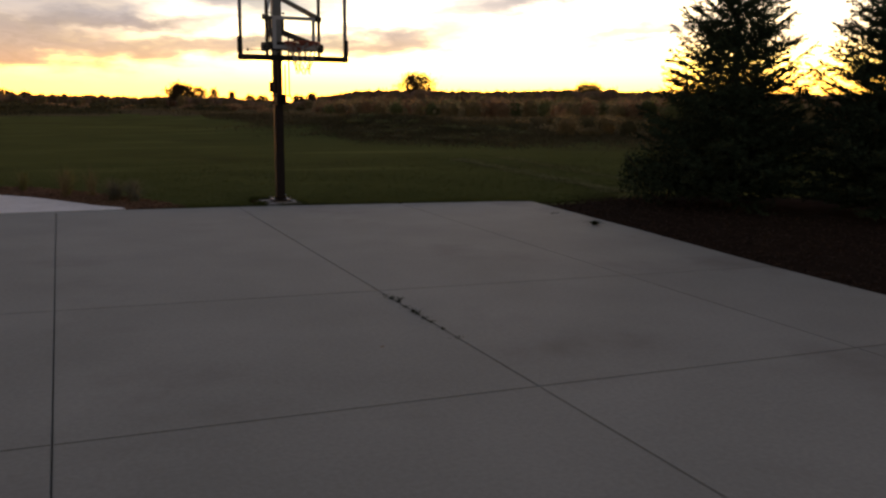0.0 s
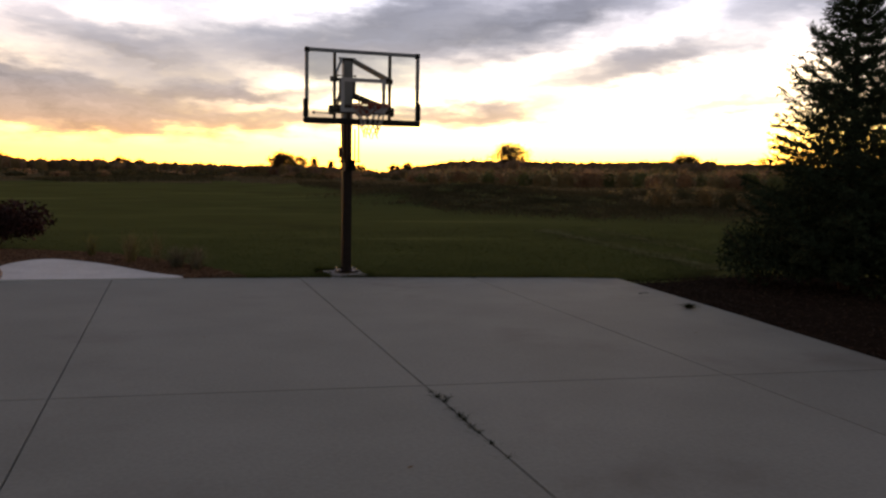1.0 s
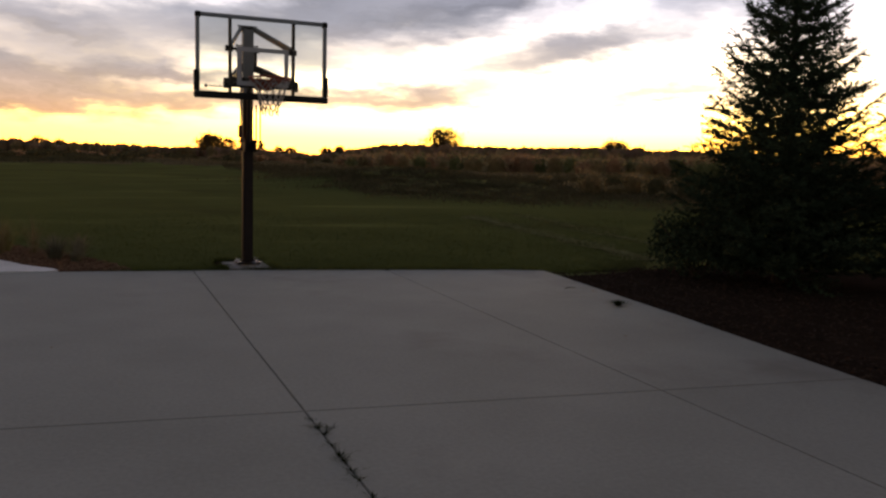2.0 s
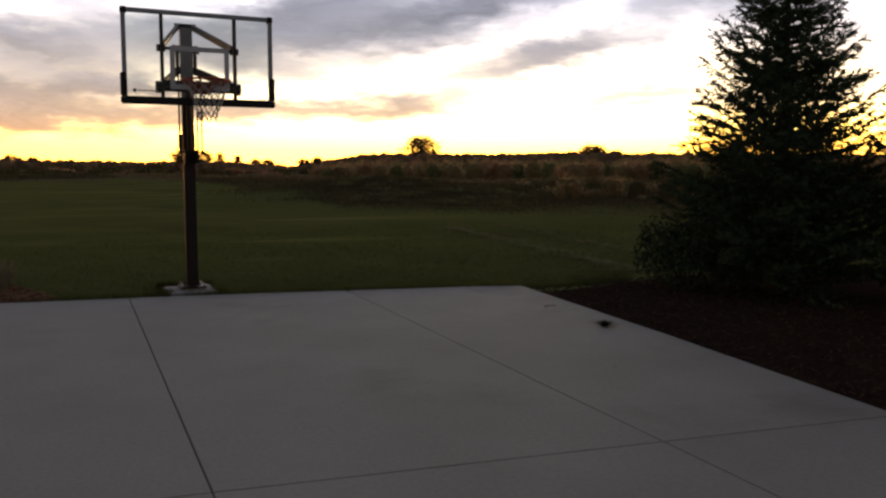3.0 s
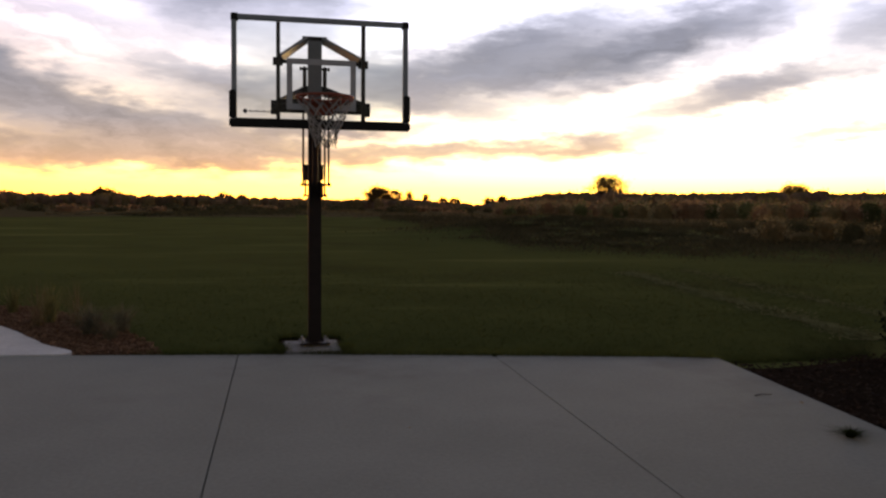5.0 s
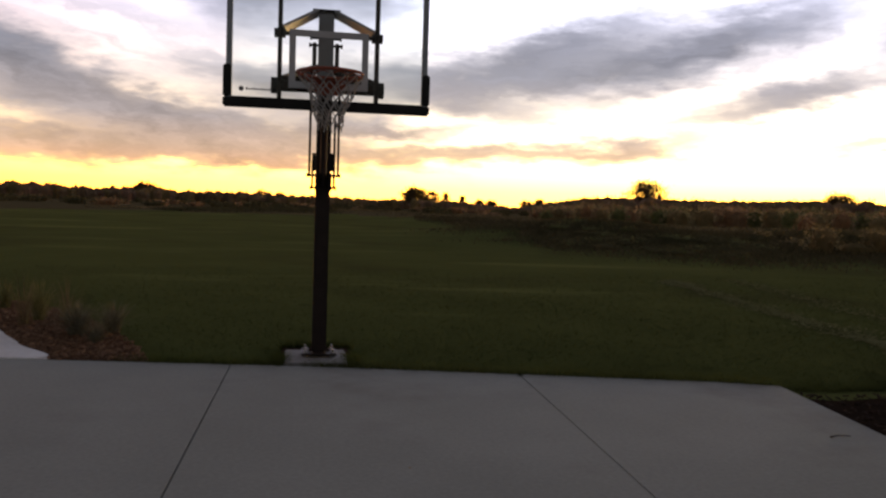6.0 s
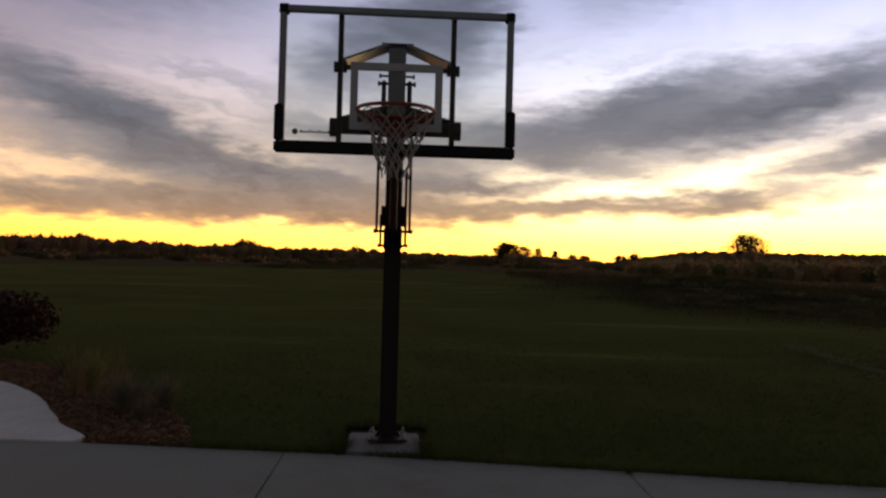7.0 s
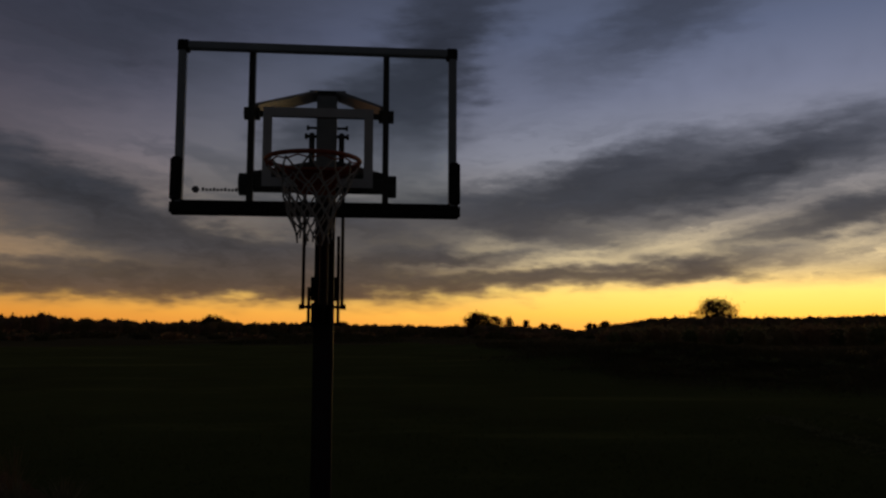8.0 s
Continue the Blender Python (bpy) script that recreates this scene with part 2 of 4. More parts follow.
BARK = surface("bark", (0.04, 0.03, 0.022), (0.11, 0.085, 0.062), 9.0, 0.95, bump=0.8, bump_dist=0.02, specular=0.1)
LEAF_GREEN = surface("leaf_green", (0.105, 0.119, 0.049), (0.225, 0.227, 0.104), 0.2, 0.8, bump=0, per_island=0.5, specular=0.0, backlit=0.6)
LEAF_OLIVE = surface("leaf_olive", (0.202, 0.168, 0.084), (0.391, 0.302, 0.159), 0.2, 0.8, bump=0, per_island=0.4, specular=0.0, backlit=0.6)
LEAF_RUST = surface("leaf_rust", (0.224, 0.151, 0.086), (0.392, 0.259, 0.150), 0.2, 0.8, bump=0, per_island=0.4, specular=0.0, backlit=0.6)
# crown leaf darkened so lone trees stay silhouettes against the bright sky
LEAF_SILHOUETTE = surface("silhouette_crown_leaf", (0.060, 0.050, 0.026), (0.120, 0.092, 0.046), 0.2, 0.8, bump=0, per_island=0.5, specular=0.0, backlit=0.25)
# far woods colours, lightened to stand in for haze over the distance
WOODS_A = surface("hazed_woods_olive", (0.229, 0.178, 0.115), (0.395, 0.289, 0.183), 0.05, 0.9, bump=0, per_island=0.4, specular=0.0, backlit=0.6)
WOODS_B = surface("hazed_woods_brown", (0.262, 0.182, 0.130), (0.420, 0.284, 0.204), 0.05, 0.9, bump=0, per_island=0.4, specular=0.0, backlit=0.6)
LEAF_WINE = surface("leaf_wine", (0.026, 0.012, 0.012), (0.060, 0.026, 0.024), 4.0, 0.7, bump=0, per_island=0.6, specular=0.2)
ROCK = surface("field_stone", (0.14, 0.10, 0.08), (0.30, 0.23, 0.19), 6, 0.85, bump=0.8, bump_dist=0.02)
POLE_PAINT = surface("black_powder_coat", (0.016, 0.011, 0.010), (0.029, 0.020, 0.018), 12, 0.5, bump=0.15, fine_scale=220, bump_dist=0.001, specular=0.22)
ARM_PAINT = surface("grey_steel_arm", (0.22, 0.21, 0.20), (0.30, 0.29, 0.275), 10, 0.42, metal=0.15, bump=0.1, fine_scale=200, bump_dist=0.001)
UPPER_GREY = surface("upper_pole_grey", (0.180, 0.180, 0.197), (0.276, 0.276, 0.300), 9, 0.4, bump=0.1, fine_scale=200, bump_dist=0.001)
ALLOY = surface("brushed_alloy_frame", (0.20, 0.22, 0.25), (0.28, 0.30, 0.33), 8, 0.42, metal=0.6, bump=0.1, fine_scale=150, bump_dist=0.001)
PAD = surface("black_rubber_pad", (0.010, 0.010, 0.010), (0.020, 0.020, 0.020), 14, 0.75, bump=0.2, fine_scale=160, bump_dist=0.001, specular=0.3)
RIM_RED = surface("orange_red_rim", (0.22, 0.042, 0.018), (0.32, 0.065, 0.027), 14, 0.45, bump=0.1, fine_scale=150, bump_dist=0.001)
ZINC = surface("zinc_bolt", (0.36, 0.36, 0.36), (0.5, 0.5, 0.5), 40, 0.25, metal=1.0, bump=0.05)
NET = surface("white_net_cord", (0.285, 0.281, 0.270), (0.413, 0.405, 0.390), 30, 0.85, bump=0.3, bump_dist=0.002)
PRINT = surface("white_print", (0.42, 0.43, 0.45), (0.50, 0.51, 0.53), 15, 0.6, bump=0)
MARK = surface("dark_print", (0.14, 0.14, 0.15), (0.20, 0.20, 0.21), 15, 0.6, bump=0)
GLASS = bpy.data.materials.new("clear_glass")
GLASS.use_nodes = True
gn = Nodes(GLASS.node_tree)
GLASS.node_tree.nodes.remove(GLASS.node_tree.nodes["Principled BSDF"])
gm, gf = gn.put("ShaderNodeMixShader"), gn.put("ShaderNodeFresnel")
gf.inputs[0].default_value = 1.3
clear_part, shine = gn.put("ShaderNodeBsdfTransparent"), gn.put("ShaderNodeBsdfGlossy")
clear_part.inputs[0].default_value = (0.93, 0.95, 0.94, 1)
shine.inputs["Roughness"].default_value = 0.03
gn.feed(gm.inputs[0], gf.outputs[0])
gn.feed(gm.inputs[1], clear_part.outputs[0])
gn.feed(gm.inputs[2], shine.outputs[0])
gn.feed(GLASS.node_tree.nodes["Material Output"].inputs[0], gm.outputs[0])

# ---------------------------------------------------------------- building helpers


def put_mesh(name, bm, material, smooth=False):
    me = bpy.data.meshes.new(name)
    bm.normal_update()
    bm.to_mesh(me)
    bm.free()
    for m in material if isinstance(material, (list, tuple)) else [material]:
        me.materials.append(m)
    if smooth:
        me.polygons.foreach_set("use_smooth", [True] * len(me.polygons))
    return me


def part(name, bm, material, parent, label="", smooth=False):
    ob = new(name, put_mesh(name, bm, material, smooth))
    ob.parent = parent
    if label:
        ob["label"] = label
    return ob


def thing(name, at, label, category, group="", kind=""):
    ob = new(name)
    ob.location = at
    ob.empty_display_size = 0.2
    return tagged(ob, label, category, group, kind)


def raw(name, verts, faces, material):
    me = bpy.data.meshes.new(name)
    me.from_pydata(verts, [], faces)
    for m in material if isinstance(material, (list, tuple)) else [material]:
        me.materials.append(m)
    return me


def block(bm, x0, x1, y0, y1, z0, z1, bevel=0.0):
    got = bmesh.ops.create_cube(bm, size=1)["verts"]
    for v in got:
        v.co = Vector(((x0 + x1) / 2 + v.co.x * (x1 - x0), (y0 + y1) / 2 + v.co.y * (y1 - y0), (z0 + z1) / 2 + v.co.z * (z1 - z0)))
    if bevel:
        edges = list({e for v in got for e in v.link_edges})
        bmesh.ops.bevel(bm, geom=edges, offset=bevel, segments=2, affect="EDGES")
    return bm


def bar(bm, a, b, w, h, bevel=0.004, up=(0, 0, 1)):
    """A square tube from a to b, w wide and h high."""
    a, b = Vector(a), Vector(b)
    d = (b - a)
    y = d.normalized()
    x = y.cross(Vector(up))
    x = x.normalized() if x.length > 1e-4 else Vector((1, 0, 0))
    z = x.cross(y)
    got = bmesh.ops.create_cube(bm, size=1)["verts"]
    mid = (a + b) / 2
    for v in got:
        c = v.co.copy()
        v.co = mid + x * c.x * w + y * c.y * d.length + z * c.z * h
    if bevel:
        bmesh.ops.bevel(bm, geom=list({e for v in got for e in v.link_edges}), offset=bevel, segments=2, affect="EDGES")
    return bm


def tube(bm, points, radius, sides=8, closed=False, taper=1.0):
    """A round tube along points."""
    pts = [Vector(p) for p in points]
    n = len(pts)
    rings = []
    for i, p in enumerate(pts):
        a = pts[(i - 1) % n] if closed or i > 0 else pts[i]
        b = pts[(i + 1) % n] if closed or i < n - 1 else pts[i]
        t = (b - a).normalized()
        ref = Vector((0, 0, 1)) if abs(t.z) < 0.9 else Vector((0, 1, 0))
        u = t.cross(ref).normalized()
        w = u.cross(t)
        r = radius * (1 + (taper - 1) * i / max(1, n - 1))
        rings.append([bm.verts.new(p + (u * math.cos(k * math.tau / sides) + w * math.sin(k * math.tau / sides)) * r) for k in range(sides)])
    for i in range(n if closed else n - 1):
        r0, r1 = rings[i], rings[(i + 1) % n]
        for k in range(sides):
            bm.faces.new((r0[k], r0[(k + 1) % sides], r1[(k + 1) % sides], r1[k]))
    if not closed:
        bm.faces.new(rings[0])
        bm.faces.new(rings[-1])
    return bm


def smooth_loop(points, steps=6):
    """A closed Catmull-Rom loop through 2D points."""
    out, n = [], len(points)
    for i in range(n):
        p0, p1, p2, p3 = (Vector(points[(i + k) % n]) for k in (-1, 0, 1, 2))
        for s in range(steps):
            t = s / steps
            out.append(0.5 * (2 * p1 + (p2 - p0) * t + (2 * p0 - 5 * p1 + 4 * p2 - p3) * t * t + (3 * p1 - p0 - 3 * p2 + p3) * t ** 3))
    return out


def inside(x, y, poly):
    hit = False
    for i in range(len(poly)):
        (x0, y0), (x1, y1) = poly[i - 1][:2], poly[i][:2]
        if (y0 > y) != (y1 > y) and x < (x1 - x0) * (y - y0) / (y1 - y0) + x0:
            hit = not hit
    return hit


def step(v, lo, hi):
    t = min(1.0, max(0.0, (v - lo) / (hi - lo)))
    return t * t * (3 - 2 * t)

# ---------------------------------------------------------------- ground
FRONT = [(-9.0, 0.35), (-4.48, 0.06), (-2.35, -0.13), (-0.35, -0.405), (0.27, -0.52), (1.7, -0.815), (3.24, -1.14), (3.70, -1.30)]
RIGHT = [(3.32, -4.5), (3.0, -6.8), (2.88, -8.1), (2.45, -12.5), (2.0, -18.0)]
SLAB = FRONT + RIGHT + [(-9.0, -18.0)]
LEFT_BED = [(-1.42, -0.22), (-1.62, 0.45), (-2.0, 1.35), (-2.5, 2.25), (-3.4, 3.6), (-4.5, 4.15), (-6.0, 5.6), (-8.5, 5.4), (-8.8, 0.4)]
RIGHT_BED = [(3.63, -1.62), (3.9, -1.74), (4.4, -1.62), (5.6, -1.35), (7.4, -1.5), (9.3, -3.2), (10.2, -7.0), (9.0, -12.0), (6.0, -17.0), (1.95, -18.2),
             (2.40, -12.5), (2.84, -8.1), (2.96, -6.8), (3.28, -4.5)]
WALKWAY = [(-2.33, -0.150), (-2.64, 0.52), (-2.90, 1.0), (-3.30, 1.72), (-3.68, 2.2), (-4.08, 2.62), (-4.45, 2.5), (-4.72, 1.8), (-4.70, 0.9), (-4.47, 0.035)]


def meadow_edge(a):
    """Distance at which the mown lawn gives way to rough meadow, by azimuth in degrees."""
    return 24.2 + 56.0 * (1 - step(a, 1, 21)) + 1.2 * math.sin(a * 0.35) + 0.5 * math.sin(a * 1.3)


MOUNDS = [(22.5, 34.0, 0.42, 3.4), (28.0, 33.0, 0.50, 3.4), (18.5, 38.0, 0.35, 3.6), (37.5, 40.0, 0.25, 4.0), (17.0, 66.0, 0.45, 9.0), (-4.0, 90.0, 0.40, 9.0), (8.0, 95.0, 0.5, 14.0), (44.0, 52.0, 0.5, 10.0)]
MOUNDS = [(r * math.sin(radians(a)), r * math.cos(radians(a)), h, s) for a, r, h, s in MOUNDS]


def ground_z(x, y):
    r = math.hypot(x, y + 5)
    far = step(r, 16, 45)
    z = -0.05 + far * 0.22 * noise.noise((x / 19, y / 19, 0.3)) + step(r, 60, 300) * 0.8 * noise.noise((x / 90, y / 90, 1.7))
    for mx, my, h, s in MOUNDS:
        z += h * math.exp(-((x - mx) ** 2 + (y - my) ** 2) / (2 * s * s))
    return z - 0.4 * step(r, 110, 300)


verts, faces, kinds = [], [], []
RINGS = [0.0] + [0.9 * 1.082 ** k for k in range(104)]
SPOKES = 180
for r in RINGS:
    for k in range(SPOKES):
        a = k * math.tau / SPOKES
        x, y = r * math.sin(a), r * math.cos(a) - 5
        verts.append((x, y, ground_z(x, y)))
for i in range(len(RINGS) - 1):
    for k in range(SPOKES):
        a0, a1 = i * SPOKES + k, i * SPOKES + (k + 1) % SPOKES
        faces.append((a0, a1, a1 + SPOKES, a0 + SPOKES))
        deg = (k * 2 + 180) % 360 - 180
        kinds.append(0 if RINGS[i] < meadow_edge(deg) and abs(deg) < 100 or RINGS[i] < 30 else 1)
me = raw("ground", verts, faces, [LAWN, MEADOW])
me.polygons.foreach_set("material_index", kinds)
me.polygons.foreach_set("use_smooth", [True] * len(me.polygons))
tagged(new("ground", me), "wide mown lawn running into rough brown meadow", "ground", kind="structure")


def bed(name, loop, steps, lift, label, material):
    """A mulched bed: a gently crowned sheet with a rolled edge."""
    pts = smooth_loop(loop, steps) if steps else [Vector(p) for p in loop]
    mid = sum(pts, Vector((0, 0))) / len(pts)
    verts, faces, n = [], [], len(pts)
    levels = [(1.0, -0.08), (0.995, 0.0), (0.96, lift * 0.7), (0.8, lift), (0.5, lift * 1.1), (0.2, lift * 1.2)]
    for s, h in levels:
        for p in pts:
            q = mid + (p - mid) * s
            verts.append((q.x, q.y, h - 0.02 + 0.012 * noise.noise((q.x * 3, q.y * 3, 0))))
    for i in range(len(levels) - 1):
        for k in range(n):
            faces.append((i * n + k, i * n + (k + 1) % n, (i + 1) * n + (k + 1) % n, (i + 1) * n + k))
    faces.append(tuple(range((len(levels) - 1) * n, len(levels) * n)))
    me = raw(name, verts, faces, material)
    ob = tagged(new(name, me), label, "mulch bed", kind="structure")
    return ob, pts


left_bed, left_loop = bed("mulch_bed_1", LEFT_BED, 0, 0.02, "reddish brown bark mulch bed beside the walkway", MULCH_RED)
right_bed, right_loop = bed("mulch_bed_2", RIGHT_BED, 0, 0.025, "bark mulch bed with the spruces' shade in its dark colour", MULCH_SHADED)


def slab_mesh(name, loop, z0, z1, material, soft=0.012):
    """A flat slab of any outline with a rounded upper edge."""
    bm = bmesh.new()
    low = [bm.verts.new((p[0], p[1], z0)) for p in loop]
    f = bm.faces.new(low)
    if f.normal.z == 0:
        f.normal_update()
    if f.normal.z < 0:
        bmesh.ops.reverse_faces(bm, faces=[f])
    got = bmesh.ops.extrude_face_region(bm, geom=[f])
    top = [g for g in got["geom"] if isinstance(g, bmesh.types.BMVert)]
    for v in top:
        v.co.z = z1
    top_edges = [e for e in bm.edges if e.verts[0] in top and e.verts[1] in top]
    bmesh.ops.bevel(bm, geom=top_edges, offset=soft, segments=2, affect="EDGES")
    bmesh.ops.recalc_face_normals(bm, faces=bm.faces)
    return put_mesh(name, bm, material)


# driveway: a dirty bed under separate cast panels with open joints
base = []
cx, cy = -2.9, -9.0
for x, y in SLAB:
    d = Vector((x - cx, y - cy)).normalized() * 0.05
    base.append((x - d.x, y - d.y))
driveway = new("driveway", slab_mesh("driveway", base, -0.12, -0.016, CONCRETE_BASE, 0.002))
tagged(driveway, "grey broom-finished concrete driveway with weedy joints", "driveway", kind="structure")


def cut(poly, px, py, nx, ny):
    """The part of a convex polygon on the side of the line through p that n points to."""
    out = []
    for i in range(len(poly)):
        a, b = poly[i - 1], poly[i]
        da, db = (a[0] - px) * nx + (a[1] - py) * ny, (b[0] - px) * nx + (b[1] - py) * ny
        if (da >= 0) != (db >= 0):
            t = da / (da - db)
            out.append((a[0] + (b[0] - a[0]) * t, a[1] + (b[1] - a[1]) * t))
        if db >= 0:
            out.append(b)
    return out


LONG = [(-5.58, 0.0, 0.012), (-3.135, 0.0, 0.0158), (-0.724, 0.0, 0.0187), (1.66, 0.0, 0.035)]          # x at y = 0, and lean
CROSS = [(-6.46, -0.130), (-8.95, -0.092), (-11.45, -0.09), (-13.95, -0.09)]                           # y at x = 0, and lean
GAP = 0.0055


def tidy(poly):
    out = []
    for p in poly:
        if not out or math.hypot(p[0] - out[-1][0], p[1] - out[-1][1]) > 0.03:
            out.append(p)
    return out


columns, rest = [], SLAB
for x0, y0, lean in LONG:
    n = Vector((1, -lean)).normalized()
    gap = GAP * (0.32 if x0 > 0 else 1.0)
    columns.append(cut(rest, x0 - gap / 2, y0, -n.x, -n.y))
    rest = cut(rest, x0 + gap / 2, y0, n.x, n.y)
columns.append(rest)
for col in columns:
    rest = col
    pieces = []
    for y0, lean in CROSS:
        n = Vector((-lean, 1)).normalized()
        pieces.append(cut(rest, 0, y0 + GAP / 2, n.x, n.y))
        rest = cut(rest, 0, y0 - GAP / 2, -n.x, -n.y)
    pieces.append(rest)
    for poly in pieces:
        poly = tidy(poly)
        if len(poly) > 2:
            panel = new("panel", slab_mesh("panel", poly, -0.10, 0.0, CONCRETE, 0.0045))
            panel.parent = driveway

walk_loop = smooth_loop(WALKWAY, 5)[:-4]          # the last side runs straight along the driveway
tagged(new("walkway", slab_mesh("walkway", walk_loop, -0.10, 0.012, WALK, 0.01)), "pale smooth concrete walkway pad with a curved edge", "walkway", kind="structure")

# ---------------------------------------------------------------- basketball hoop
YB = -0.973          # front of the backboard glass
hoop = thing("basketball_hoop", (0, 0, 0), "in-ground basketball hoop, black pole and clear glass backboard", "basketball hoop")

tagged(new("concrete_footing", put_mesh("concrete_footing", block(bmesh.new(), -0.30, 0.245, -0.395, 0.27, -0.1, 0.016, 0.012), FOOTING)),
       "pale square concrete footing under the hoop pole", "concrete footing")
tagged(new("bare_soil", put_mesh("bare_soil", block(bmesh.new(), -0.34, 0.30, -0.06, 0.58, -0.1, -0.022, 0.02), SOIL)), "dark bare soil round the concrete footing", "soil", kind="structure")
hoop.location.z = 0.016
part("base_plate", block(bmesh.new(), -0.15, 0.15, -0.15, 0.15, 0.018, 0.034, 0.003), POLE_PAINT, hoop)
for sx in (-1, 1):
    for sy in (-1, 1):
        bm = bmesh.new()
        x, y = sx * 0.118, sy * 0.118
        tube(bm, [(x, y, 0.0), (x, y, 0.070)], 0.009, 10)
        tube(bm, [(x, y, 0.034), (x, y, 0.050)], 0.017, 6)
        tube(bm, [(x, y, 0.002), (x, y, 0.017)], 0.021, 6)
        part("anchor_bolt", bm, ZINC, hoop, "shiny zinc anchor bolt with nuts")
bm = block(bmesh.new(), -0.0635, 0.0635, -0.0635, 0.0635, 0.034, 3.010, 0.012)
part("pole", bm, POLE_PAINT, hoop, "square black steel pole")
# upper length of the pole: a slightly wider box in lighter grey
part("upper_pole", block(bmesh.new(), -0.0665, 0.0665, -0.0665, 0.0665, 2.16, 3.002, 0.012), UPPER_GREY, hoop, "grey upper length of the pole")
part("pole_cap", block(bmesh.new(), -0.066, 0.066, -0.068, 0.068, 3.006, 3.022, 0.005), PAD, hoop)
for sx in (-1, 1):                                    # gussets at the foot
    bm = bmesh.new()
    pts = [(sx * 0.064, -0.004, 0.034), (sx * 0.10, -0.004, 0.034), (sx * 0.064, -0.004, 0.085)]
    f = bm.faces.new([bm.verts.new(p) for p in pts])
    got = bmesh.ops.extrude_face_region(bm, geom=[f])["geom"]
    bmesh.ops.translate(bm, vec=(0, 0.008, 0), verts=[g for g in got if isinstance(g, bmesh.types.BMVert)])
    bmesh.ops.recalc_face_normals(bm, faces=bm.faces)
    part("gusset", bm, POLE_PAINT, hoop)

# backboard: glass, alloy frame, rubber edge pad, printed target
Z0, Z1, HX = 2.058, 3.014, 0.762
board = part("backboard", block(bmesh.new(), -HX + 0.02, HX - 0.02, YB + 0.004, YB + 0.014, Z0 + 0.03, Z1 - 0.02), GLASS, hoop, "clear tempered glass backboard")
board.visible_shadow = False
FW = 0.044
part("frame_rail", block(bmesh.new(), -HX + FW, HX - FW, YB - 0.012, YB + 0.034, Z1 - FW, Z1, 0.005), ALLOY, board, "grey alloy frame rail")
for s in (-1, 1):
    x0, x1 = sorted((s * HX, s * (HX - FW)))
    part("frame_rail", block(bmesh.new(), x0, x1, YB - 0.012, YB + 0.034, Z0 + 0.03, Z1 - FW, 0.005), ALLOY, board, "grey alloy frame rail")
    c0, c1 = sorted((s * (HX + 0.005), s * (HX - FW - 0.014)))
    part("corner_cap", block(bmesh.new(), c0, c1, YB - 0.017, YB + 0.039, Z1 - FW - 0.014, Z1 + 0.006, 0.006), PAD, board, "black plastic corner cap")
    p0, p1 = sorted((s * (HX + 0.020), s * (HX - 0.042)))
    part("side_pad", block(bmesh.new(), p0, p1, YB - 0.024, YB + 0.046, Z0 + 0.075, 2.37, 0.010), PAD, board, "black rubber edge pad")
part("bottom_pad", block(bmesh.new(), -HX - 0.020, HX + 0.020, YB - 0.024, YB + 0.046, Z0, Z0 + 0.078, 0.012), PAD, board, "black rubber edge pad")
for x0, x1, z0, z1 in ((-0.30, 0.30, 2.61, 2.66), (-0.30, 0.30, 2.22, 2.27), (-0.30, -0.25, 2.27, 2.61), (0.25, 0.30, 2.27, 2.61)):
    part("target_line", block(bmesh.new(), x0, x1, YB - 0.001, YB + 0.003, z0, z1), PRINT, board, "white painted target line")
bm = bmesh.new()                                      # printed shield and bar near the lower corner
tube(bm, [(-0.648, YB + 0.003, 2.195), (-0.648, YB - 0.001, 2.195)], 0.021, 6)
part("print_badge", bm, MARK, board)
for k in range(10):
    x = -0.615 + k * 0.0195
    part("print_bar", block(bmesh.new(), x, x + 0.0135, YB - 0.001, YB + 0.003, 2.187, 2.201 + 0.005 * (k % 3 == 0)), MARK, board)

# carrier behind the glass
for s in (-1, 1):
    part("upright", bar(bmesh.new(), (s * 0.37, YB + 0.06, Z0 + 0.03), (s * 0.37, YB + 0.06, Z1 - 0.03), 0.034, 0.036, 0.005, (0, 1, 0)), POLE_PAINT, hoop, "black square upright")
    bm = tube(bmesh.new(), [(s * 0.33, YB + 0.10, 2.645), (s * 0.415, YB + 0.10, 2.645)], 0.036, 14)
    part("pivot", bm, POLE_PAINT, hoop)
    bm = tube(bmesh.new(), [(s * 0.375, YB + 0.10, 2.245), (s * 0.432, YB + 0.10, 2.245)], 0.062, 18)
    part("end_cap", bm, PAD, hoop, "round black end cap")
part("cross_tube", tube(bmesh.new(), [(-0.39, YB + 0.10, 2.245), (0.39, YB + 0.10, 2.245)], 0.044, 16), POLE_PAINT, hoop, "thick black lower cross tube")
part("cross_bar", bar(bmesh.new(), (-0.36, YB + 0.075, 2.30), (0.36, YB + 0.075, 2.30), 0.03, 0.035, 0.004), POLE_PAINT, hoop)
part("cross_bar", bar(bmesh.new(), (-0.37, YB + 0.10, 2.645), (0.37, YB + 0.10, 2.645), 0.03, 0.03, 0.004), POLE_PAINT, hoop)
